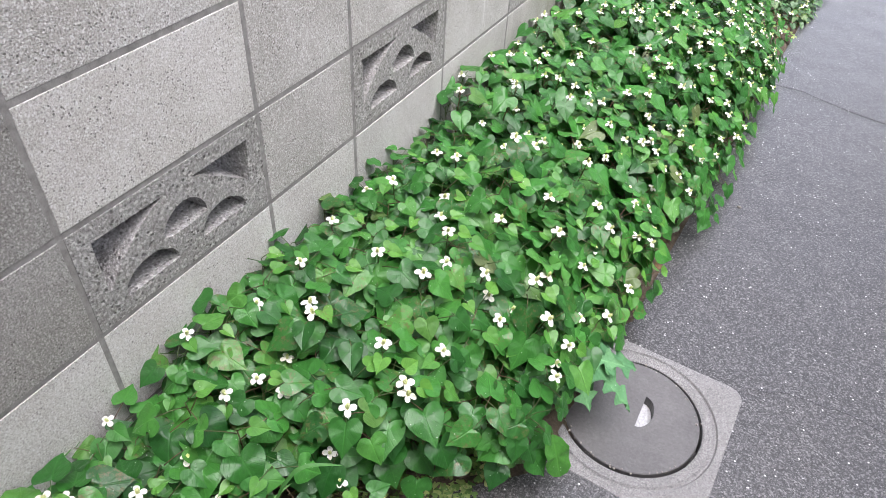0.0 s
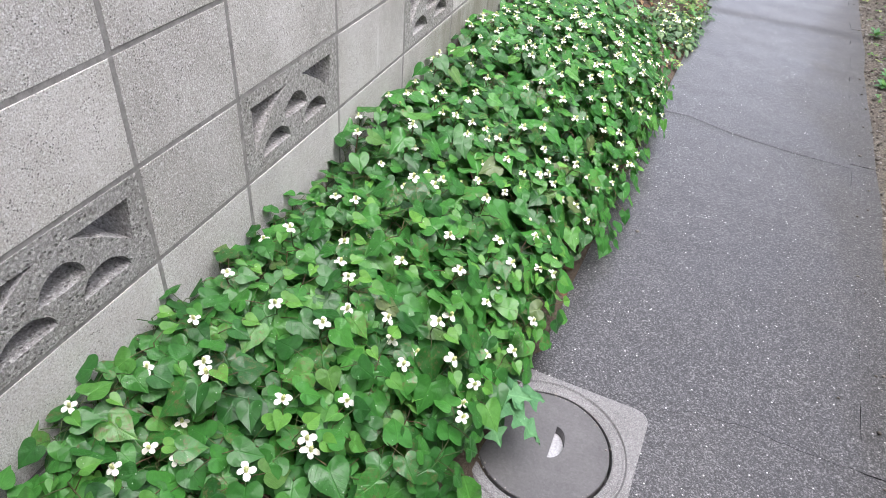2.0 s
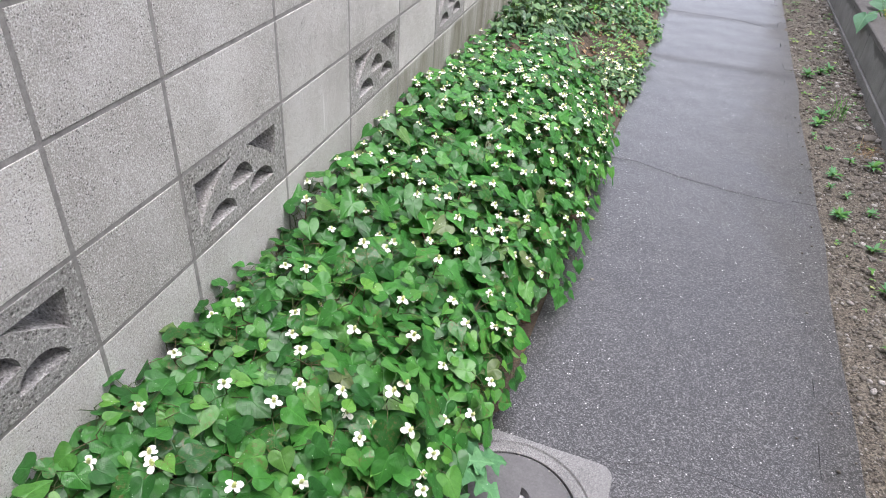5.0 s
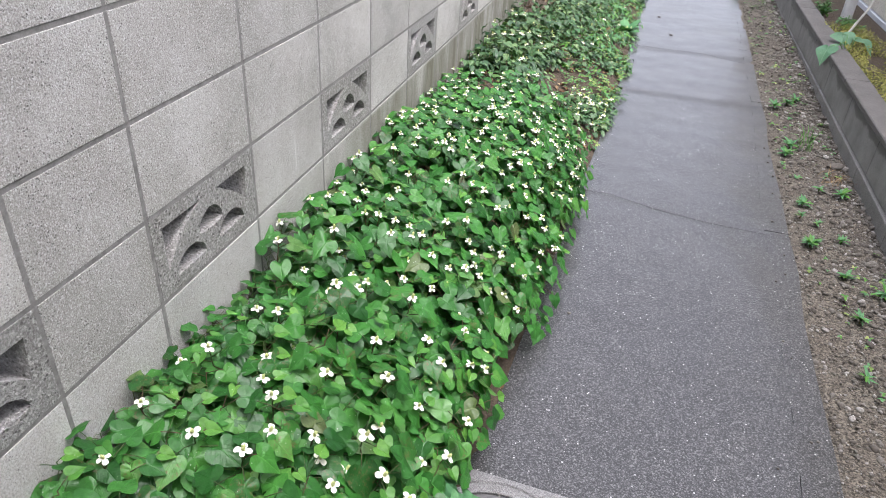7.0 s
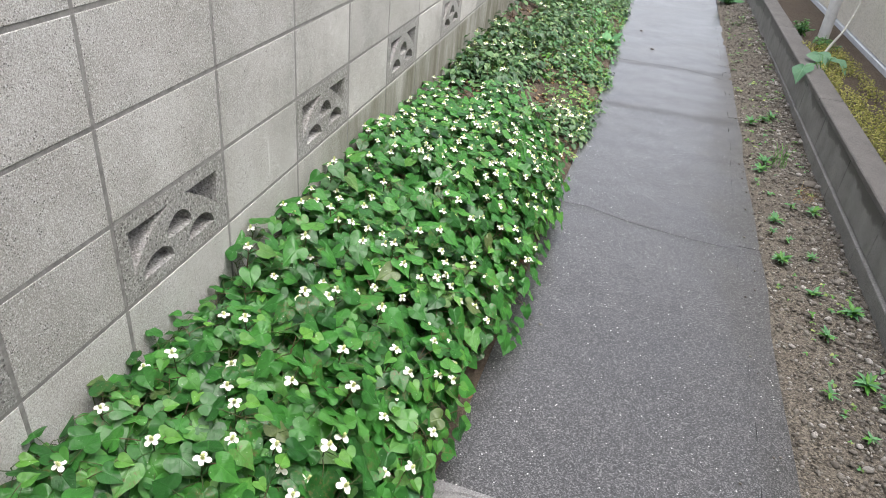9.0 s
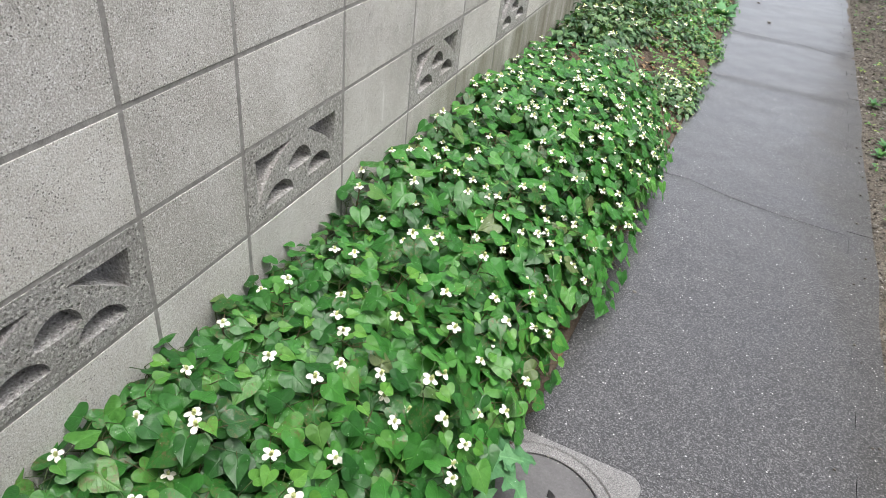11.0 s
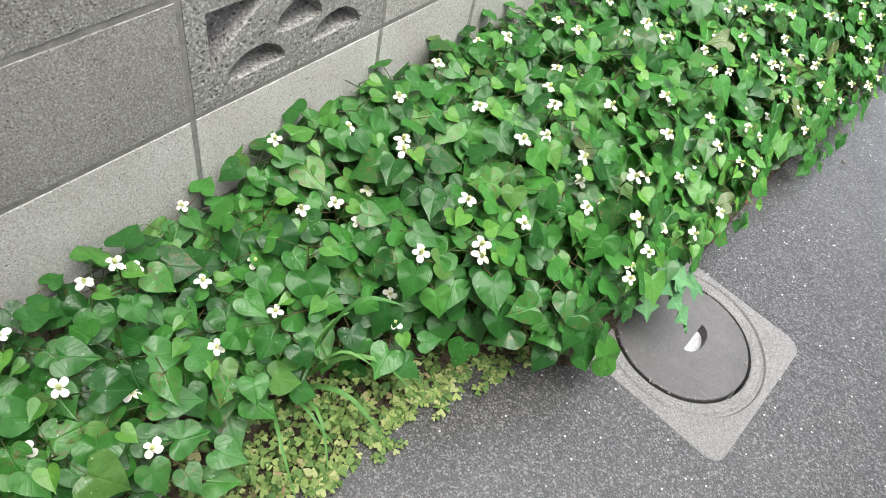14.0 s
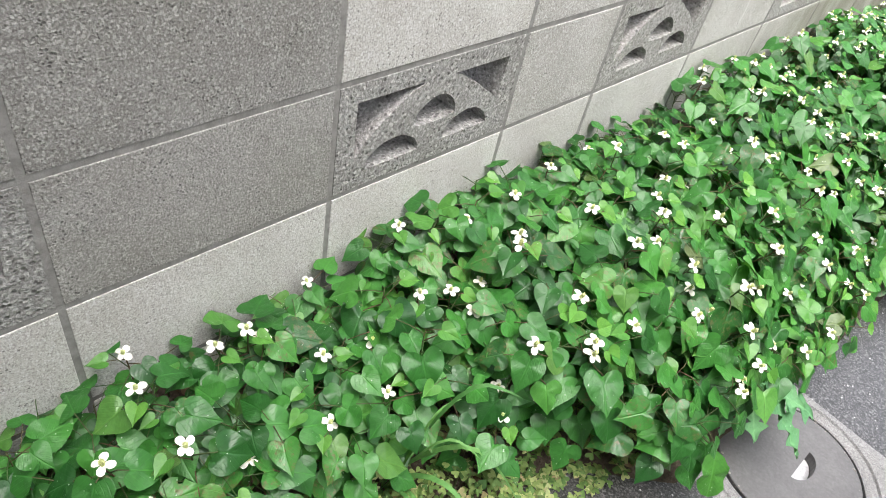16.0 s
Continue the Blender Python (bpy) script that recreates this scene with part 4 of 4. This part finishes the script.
def grass_blade(length, width, rise, curl, seed, material=GRASS):
    """A bent grass blade with a fold, from the origin along +x."""
    rng = random.Random(seed)
    n = 9
    verts, faces = [], []
    for k in range(n + 1):
        t = k / n
        x, z = length * t * (1 - 0.12 * t), rise * math.sin(math.pi * 0.5 * min(1, 1.5 * t)) - curl * t * t
        w = width * (1 - t) ** 0.5 * min(1.0, 0.5 + 2 * t)
        sway = 0.02 * math.sin(2.5 * t + seed)
        verts += [(x, sway + w, z + 0.3 * w), (x, sway, z), (x, sway - w, z + 0.3 * w)]
    for k in range(n):
        a = 3 * k
        faces += [(a, a + 1, a + 4, a + 3), (a + 1, a + 2, a + 5, a + 4)]
    me = bpy.data.meshes.new("blade")
    me.from_pydata(verts, [], faces)
    return shaped(smooth(me), material)


tuft = thing("grass_tuft", None, None, "tuft of long bright green grass blades bending over sorrel", "grass")
tuft.location = (0.29, -0.075, soil_height(0.29, -0.075))
for k, (azimuth, length, rise, curl) in enumerate([(47, 0.20, 0.30, 0.02), (43, 0.27, 0.20, 0.18), (24, 0.23, 0.15, 0.14), (2, 0.15, 0.12, 0.08), (-37, 0.21, 0.13, 0.10), (60, 0.12, 0.22, 0.0), (30, 0.16, 0.20, 0.04), (-15, 0.18, 0.11, 0.10), (110, 0.08, 0.16, 0.0)]):
    ob = part("blade", grass_blade(length, 0.0062 if k < 3 else 0.0042, rise, curl, k), None, tuft)
    ob.rotation_euler = (0, 0, radians(azimuth))

# weed with jagged leaves that lies over the manhole lid
def lobed_leaf(seed, pairs=5):
    """A soft leaf cut into backward-pointing lobes with a broad end, tip along +y."""
    rng = random.Random(seed)
    verts, faces, co = [], [], []
    rows = 4 * pairs + 3
    for k in range(rows):
        t = k / (rows - 1)
        wide = 0.05 + 0.27 * math.sin(math.pi * min(1.0, 0.12 + 0.84 * t)) ** 0.8
        beat = (0.22, 0.75, 1.0, 0.38)[k % 4]
        half = wide * beat * (1 if t < 0.86 else max(0.06, (1 - t) / 0.14)) + 0.012
        lift = -0.22 * t * t
        for side in (-1, -0.5, 0, 0.5, 1):
            back = 0.05 * abs(side) * beat
            verts.append((side * half * rng.uniform(0.9, 1.1), t - back, lift + 0.05 * abs(side) + 0.025 * rng.uniform(-1, 1)))
            co.append((side * half, t, 1.0))
    for k in range(rows - 1):
        for c in range(4):
            a = 5 * k + c
            faces.append((a, a + 1, a + 6, a + 5))
    me = bpy.data.meshes.new("leaf")
    me.from_pydata(verts, [], faces)
    att = me.attributes.new("leaf_co", "FLOAT_VECTOR", "POINT")
    att.data.foreach_set("vector", np.array(co, np.float32).ravel())
    return shaped(smooth(me), WEED_LEAF)


JAGGED = [lobed_leaf(90 + k, 3 + k % 2) for k in range(4)]
weed = thing("sow_thistle", None, None, "soft pale green weed with jagged leaves over the manhole lid", "weed")
weed.location = (0.500, 0.590, soil_height(0.500, 0.590))
bm = tube([(0, 0, -0.01), (0.03, 0.0, 0.06), (0.07, 0.005, 0.115), (0.115, 0.02, 0.125)], 0.0035, 6, None, 0.6)
part("stem", smooth(mesh_of(bm, "stem", WEED_LEAF)), None, weed)
for k, (at, azimuth, dip, roll, length) in enumerate([
    ((0.115, 0.02, 0.125), 38, 0.25, 0.1, 0.155), ((0.115, 0.02, 0.122), -5, 0.35, -0.2, 0.15), ((0.10, 0.015, 0.12), 68, 0.2, 0.2, 0.15), ((0.09, 0.01, 0.118), -35, 0.45, 0.1, 0.12),
    ((0.10, 0.015, 0.122), 20, -0.05, 0.3, 0.11), ((0.07, 0.005, 0.11), -60, 0.5, 0.0, 0.12), ((0.06, 0.0, 0.10), 95, 0.15, 0.2, 0.11), ((0.115, 0.02, 0.125), 12, 0.55, -0.1, 0.10), ((0.05, 0.0, 0.09), -20, 0.65, 0.0, 0.10),
]):
    set_leaf("leaf", JAGGED[k % 4], weed, at, radians(azimuth), dip, roll, length * 0.86)

# single broad leaf with a crinkled edge at the corner of the bed
TONGUE = [(0.0, 0.0), (0.06, 0.04), (0.17, 0.14), (0.22, 0.26), (0.26, 0.30), (0.26, 0.44), (0.29, 0.50), (0.26, 0.64), (0.24, 0.78), (0.15, 0.92), (0.0, 1.0)]
tongue = [shaped(blade(TONGUE, 0.14, 0.25, 0.06, 97 + k, (), (0.4, 0.75, 1.0), (0.0, 0.5)), YOUNG_LEAF if k else GRASS) for k in range(2)]
dock = thing("dock_seedling", None, None, "young dock with one long crinkled leaf hanging to the paving", "weed")
dock.location = (0.525, 0.415, soil_height(0.525, 0.415))
part("stem", smooth(mesh_of(tube([(0, 0, -0.01), (0.03, 0, 0.10), (0.075, -0.005, 0.135), (0.105, 0.0, 0.125)], 0.0022, 5), "stem", STEM)), None, dock)
set_leaf("leaf", tongue[1], dock, (0.105, 0.0, 0.125), radians(-35), 0.95, 0.1, 0.085)
set_leaf("leaf", tongue[0], dock, (0.03, 0, 0.10), radians(-75), 0.6, -0.2, 0.075)

# dead leaves and twigs on the soil
DEAD = [shaped(blade(HEART if k else TONGUE, 0.3, 0.4, 0.08, 120 + k, (), (0.6, 1.0)), DEAD_LEAF) for k in range(3)]
litter = []
for k in range(900):
    y = rng.uniform(-0.6, 9.0) if k < 420 else rng.uniform(2.7, 6.5)
    x = rng.uniform(0.02, bed_edge(y) - 0.01)
    m = Matrix.Translation((x, y, soil_height(x, y) + 0.006)) @ Euler((rng.uniform(-0.5, 0.5), rng.uniform(-0.5, 0.5), rng.uniform(0, 6.28))).to_matrix().to_4x4()
    litter.append((rng.choice(DEAD), m @ Matrix.Scale(rng.uniform(0.018, 0.045), 4)))
joined("leaf_litter", litter, "brown dead leaves scattered on the soil", "litter")

# sparse darker growth beyond the flowers
OVAL = [(0.0, 0.0), (0.14, 0.06), (0.27, 0.22), (0.30, 0.42), (0.22, 0.68), (0.10, 0.88), (0.0, 1.0)]
OVALS = [shaped(blade(OVAL, 0.2, 0.25, 0.03, 130 + k, (), (0.6, 1.0), (0.0, 0.45)), (DARK_LEAF, DARK_LEAF, WEED_LEAF, YOUNG_LEAF)[k]) for k in range(4)]
DARK_HEARTS = [shaped(blade(HEART, 0.15, 0.25, 0.03, 140 + k, (), (0.6, 1.0)), DARK_LEAF) for k in range(3)]
scrub = []
for k in range(2700):
    y = 2.75 + 6.0 * rng.random() ** 1.35
    x = rng.uniform(0.03, bed_edge(y) + 0.01)
    clump = noise.noise((x * 3.2, y * 2.2, 5.0)) + 0.35 * noise.noise((x * 8, y * 8, 1.0))
    low = ramp01(0.25, 0.8, x / bed_edge(y))
    if y < 3.1 + 0.25 * math.sin(9 * x) or clump < (-0.30 if y > 4.3 or x < 0.36 else 0.08):
        continue
    base = soil_height(x, y)
    kinds = DARK_HEARTS + OVALS[:2] if clump > 0.10 or low < 0.45 else OVALS[1:]
    tall = rng.uniform(0.05, 0.17) * (1.0 - 0.55 * low)
    for j in range(rng.randint(5, 8)):
        a = rng.uniform(0, 6.28)
        m = Matrix.Translation((x + 0.035 * math.cos(a), y + 0.035 * math.sin(a), base + tall * rng.uniform(0.35, 1.0))) @ Matrix.Rotation(a - math.pi / 2, 4, "Z") @ Matrix.Rotation(-rng.uniform(0, 0.8), 4, "X") @ Matrix.Scale(rng.uniform(0.028, 0.058) * (1 - 0.3 * low), 4)
        scrub.append((rng.choice(kinds), m))
    scrub.append((STALK, Matrix.Translation((x, y, base - 0.01)) @ Matrix.Diagonal((0.05, 0.05, tall + 0.01, 1))))
    if rng.random() < (0.16 if y < 4.2 else 0.06):
        head = Matrix.Translation((x, y, base + tall + 0.03)) @ Euler((rng.uniform(-0.4, 0.4), rng.uniform(-0.4, 0.4), rng.uniform(0, 6))).to_matrix().to_4x4()
        scrub.append((SPIKE_MESH, head))
        scrub += [(BRACTS[j % 2], head @ Matrix.Rotation(j * math.pi / 2, 4, "Z") @ Matrix.Scale(0.014, 4)) for j in range(4)]
joined("undergrowth", scrub, "sparse dark green undergrowth with brown soil between", "plants")
sprinkle = []
for k in range(3000):
    y = 3.0 + 5.5 * rng.random() ** 1.2
    x = bed_edge(y) * (1 - abs(rng.gauss(0, 0.30))) + 0.01
    if x < 0.1 or noise.noise((x * 4, y * 3, 2.0)) < -0.1:
        continue
    sprinkle += trefoil(x, y, max(soil_height(x, y), -0.01), rng.uniform(0.010, 0.02), rng.uniform(0.01, 0.05), rng, OVALS[2:] + LEAFLETS[:1], False)
joined("low_weeds", sprinkle, "light green low weeds along the path edge", "weeds")


def rosette(name, label, x, y, z, leaves, length, mesh, seed, rise=0.15, group=""):
    """A low rosette of leaves on a short stem."""
    rng = random.Random(seed)
    top = thing(name, None, None, label, "weed", group)
    top.location = (x, y, z)
    part("stem", smooth(mesh_of(tube([(0, 0, -0.012), (0, 0, 0.012)], 0.003, 5), "stem", STEM)), None, top)
    for k in range(leaves):
        set_leaf("leaf", mesh[k % len(mesh)], top, (0, 0, 0.008 + 0.012 * k / leaves), k * 2.4 + rng.uniform(-0.3, 0.3), rng.uniform(-rise - 0.5, -rise + 0.35), rng.uniform(-0.2, 0.2), length * rng.uniform(0.7, 1.1))
    return top


rosette("plantain", "bright green broad-leaved plantain at the path edge", 0.775, 5.35, soil_height(0.775, 5.35), 11, 0.12, OVALS[2:3], 4, 0.5)
rosette("plantain", "bright green broad-leaved plantain on stony soil", 1.86, 7.9, 0.03, 8, 0.14, OVALS[2:3], 5, 0.5)

# ---- stones and weeds of the gravel strip ----
def pebble(seed, flat=0.6):
    rng = random.Random(seed)
    bm = bmesh.new()
    bmesh.ops.create_icosphere(bm, subdivisions=2 if seed < 3 else 1, radius=1.0)
    for v in bm.verts:
        v.co *= 1 + 0.35 * noise.noise(v.co * 1.1 + Vector((seed * 7.0, 0, 0)))
        v.co.z *= flat
    me = mesh_of(bm, "stone", GRAVEL)
    return smooth(me) if seed < 3 else me


PEBBLES = [pebble(k, 0.5 + 0.08 * (k % 4)) for k in range(3, 9)]
ROCKS = [pebble(k, 0.6) for k in range(3)]
kerb_front = lambda y: 1.952 + 0.020 * (y - 2.0)
gravel = []
for k in range(17000):
    y = -0.2 + 8.6 * rng.random() ** 1.25
    a, b = path_right(y) + 0.004, kerb_front(y) - 0.004
    t = rng.random()
    t = 1 - (1 - t) ** 1.35 if rng.random() < 0.5 else t
    x = a + (b - a) * t
    size = min(0.014, 0.0026 * math.exp(abs(rng.gauss(0, 0.6)))) * (1 + 0.8 * t * t)
    m = Matrix.Translation((x, y, strip_height(x, y) + 0.25 * size)) @ Euler((rng.uniform(-0.4, 0.4), rng.uniform(-0.4, 0.4), rng.uniform(0, 6.28))).to_matrix().to_4x4()
    gravel.append((rng.choice(PEBBLES), m @ Matrix.Diagonal((size, size * rng.uniform(0.6, 1.0), size * 0.9, 1))))
for k in range(60):
    y = rng.uniform(-0.5, 6)
    x, size = path_right(y) - abs(rng.gauss(0, 0.05)), rng.uniform(0.002, 0.006)
    gravel.append((rng.choice(PEBBLES), Matrix.Translation((x, y, 0.3 * size)) @ Matrix.Scale(size, 4)))
joined("gravel", gravel, "loose grey brown gravel and grit on bare earth", "gravel")
for k in range(46):
    y = 1.0 + 4.8 * rng.random()
    b = kerb_front(y) - 0.012
    x = b - abs(rng.gauss(0, 0.07)) if k % 3 else rng.uniform(path_right(y) + 0.03, b)
    size = rng.uniform(0.009, 0.018)
    ob = thing("stone", ROCKS[k % 3], None, "rounded grey stone lying on the gravel strip", "stone", "stones by the low wall")
    ob.matrix_basis = Matrix.Translation((x - size, y, strip_height(x, y) + 0.35 * size)) @ Euler((0.2, 0.1, rng.uniform(0, 6.28))).to_matrix().to_4x4() @ Matrix.Diagonal((size, size * 0.75, size * 0.8, 1))

SLIVER = [(0.55 * x, y) for x, y in OVAL]
SMALL = [shaped(blade(SLIVER, 0.25, 0.25, 0.03, 160 + k, (), (0.6, 1.0), (0.0, 0.45)), (WEED_LEAF, YOUNG_LEAF, WEED_LEAF)[k]) for k in range(3)]
for k, (x, y, count, length) in enumerate([(1.78, 1.42, 9, 0.026), (1.83, 1.68, 20, 0.04), (1.88, 1.60, 16, 0.036), (1.70, 1.58, 8, 0.03), (1.76, 1.92, 13, 0.036), (1.87, 2.08, 22, 0.042), (1.76, 2.18, 14, 0.034), (1.67, 2.40, 22, 0.042), (1.80, 2.47, 13, 0.03), (1.73, 2.60, 9, 0.026), (1.67, 2.65, 9, 0.026), (1.70, 2.79, 18, 0.038), (1.88, 2.92, 18, 0.038), (1.79, 2.95, 11, 0.03), (1.70, 3.36, 22, 0.045), (1.74, 3.50, 18, 0.045), (1.72, 4.07, 16, 0.045), (1.80, 4.15, 14, 0.045), (1.86, 4.25, 11, 0.045), (1.80, 1.20, 8, 0.02)]):
    rosette("seedling", "small bright green weed seedling in stony earth", x, y, strip_height(x, y) + 0.004, count, length, SMALL, 300 + k, 0.35, "seedlings on the gravel strip")
sprout = thing("grass_tuft", None, None, "thin tuft of pale green grass on the stony strip", "grass")
sprout.location = (1.81, 3.50, strip_height(1.81, 3.50))
for k in range(22):
    r = random.Random(500 + k)
    ob = part("blade", grass_blade(r.uniform(0.04, 0.11), 0.0018, r.uniform(0.05, 0.13), r.uniform(0.0, 0.03), k), None, sprout)
    ob.rotation_euler, ob.location = (0, 0, r.uniform(0, 6.28)), (r.uniform(-0.03, 0.03), r.uniform(-0.04, 0.04), 0.002)
flat_stone = thing("stone", ROCKS[2], None, "large flat grey stone beside the dry grass", "stone")
flat_stone.matrix_basis = Matrix.Translation((1.925, 3.28, strip_height(1.925, 3.28) + 0.012)) @ Matrix.Rotation(0.5, 4, "Z") @ Matrix.Diagonal((0.045, 0.030, 0.022, 1))

specks = []
for k in range(420):
    y = 1.0 + 6.5 * rng.random()
    x = rng.uniform(path_right(y) + 0.02, kerb_front(y) - 0.02)
    if noise.noise((x * 6, y * 3, 4.0)) + 0.25 * ramp01(2.5, 4.5, y) < 0.12:
        continue
    specks += trefoil(x, y, strip_height(x, y), rng.uniform(0.008, 0.02), rng.uniform(0.004, 0.03), rng, OVALS[2:] + LEAFLETS[:1], False)
joined("gravel_weeds", specks, "scattered tiny green weeds on the stony earth", "weeds")
dry = thing("dry_grass", None, None, "clump of dry reddish brown grass on the gravel", "grass")
dry.location = (1.86, 3.12, strip_height(1.86, 3.12))
for k in range(34):
    r = random.Random(k)
    ob = part("blade", grass_blade(r.uniform(0.08, 0.15), 0.0016, r.uniform(0.005, 0.04), r.uniform(0.0, 0.03), k, DEAD_LEAF), None, dry)
    ob.rotation_euler, ob.location = (0, 0, r.gauss(0.2, 0.9)), (r.uniform(-0.05, 0.05), r.uniform(-0.06, 0.06), 0.004)

# ---- behind the low wall ----
MOSSES = [shaped(blade(OVAL, 0.3, 0.2, 0.02, 150 + k, (), (1.0,), (0.0, 0.45)), MOSS) for k in range(2)]
mossy = []
for k in range(5000):
    y, x = rng.uniform(2.2, 5.3), rng.uniform(2.12, 2.40)
    if noise.noise((x * 5, y * 2, 8.0)) < -0.2:
        continue
    for j in range(3):
        m = Matrix.Translation((x + rng.uniform(-0.01, 0.01), y + rng.uniform(-0.01, 0.01), 0.225 + rng.uniform(0.0, 0.07))) @ Euler((rng.uniform(-0.9, 0.9), rng.uniform(-0.9, 0.9), rng.uniform(0, 6.28))).to_matrix().to_4x4()
        mossy.append((MOSSES[k % 2] if k else MOSSES[0], m @ Matrix.Scale(rng.uniform(0.007, 0.014), 4)))
joined("stonecrop", mossy, "yellow green stonecrop behind the low wall", "plants")
def hanging_weed():
    """Broad soft leaves on long stalks, one of them over the cap of the low wall."""
    top = thing("leafy_weed", None, None, "bluish green broad-leaved weed hanging over the low wall", "weed")
    top.location = (2.15, 4.62, 0.225)
    broad = [shaped(blade(HEART, 0.12, 0.35, 0.05, 170 + k, (), (0.34, 0.7, 1.0)), BLUE_LEAF) for k in range(2)]
    bm = bmesh.new()
    leaves = [((-0.03, 0.16, 0.10), 285, 0.30, 0.2, 0.14), ((0.07, 0.13, 0.09), 315, 0.30, -0.1, 0.14), ((-0.15, -0.14, 0.075), 240, 0.65, 0.2, 0.12), ((-0.10, -0.10, 0.085), 190, 0.4, 0.0, 0.055), ((0.02, 0.20, 0.06), 70, 0.1, 0.0, 0.10)]
    for at, *_ in leaves:
        tube([(0, 0, -0.01), (at[0] * 0.5, at[1] * 0.5, at[2] + 0.01), at], 0.003, 5, bm, 0.7)
    part("stem", smooth(mesh_of(bm, "stem", GRASS)), None, top)
    for k, (at, azimuth, dip, roll, length) in enumerate(leaves):
        set_leaf("leaf", broad[k % 2], top, at, radians(azimuth), dip, roll, length)


def feathery_bush(label, x, y, wide, high, seed):
    """A small bush of thin stems with many fine leaves."""
    rng = random.Random(seed)
    top = thing("weed_bush", None, None, label, "weed")
    top.location = (x, y, 0.225)
    for k in range(11):
        a, r = rng.uniform(0, 6.28), wide * rng.random() ** 0.5
        end = Vector((r * math.cos(a), r * math.sin(a), high * rng.uniform(0.6, 1.0) * (1 - 0.4 * r / wide)))
        mid = Vector((0.4 * end.x, 0.4 * end.y, 0.6 * end.z))
        stem = part("stem", smooth(mesh_of(tube([(0, 0, -0.01), mid, end], 0.0022, 5), "stem", GRASS)), None, top)
        for j in range(13):
            t = 0.3 + 0.7 * j / 12
            at = Vector((0, 0, 0)).lerp(mid, t * 2) if t < 0.5 else mid.lerp(end, t * 2 - 1)
            set_leaf("leaf", OVALS[2 + (k + j) % 2], stem, at, j * 2.4 + a, rng.uniform(-0.5, 0.4), 0.0, rng.uniform(0.025, 0.045) * (1.15 - 0.5 * t))


hanging_weed()
feathery_bush("light green feathery weed beside the low wall", 2.20, 5.80, 0.10, 0.16, 31)
feathery_bush("light green feathery weed before the downpipe", 2.29, 5.36, 0.11, 0.13, 32)

# ---- specks on the paving ----
for x, y, s in ((0.806, 1.606, 0.007), (1.121, 5.56, 0.014), (1.02, 6.15, 0.014), (1.545, 2.55, 0.007)):
    ob = thing("soil_crumb", ROCKS[1], None, "small dark crumb of soil on the path", "crumb", "crumbs on the path")
    ob.matrix_basis = Matrix.Translation((x, y, 0.3 * s)) @ Matrix.Diagonal((s, 0.8 * s, 0.6 * s, 1))
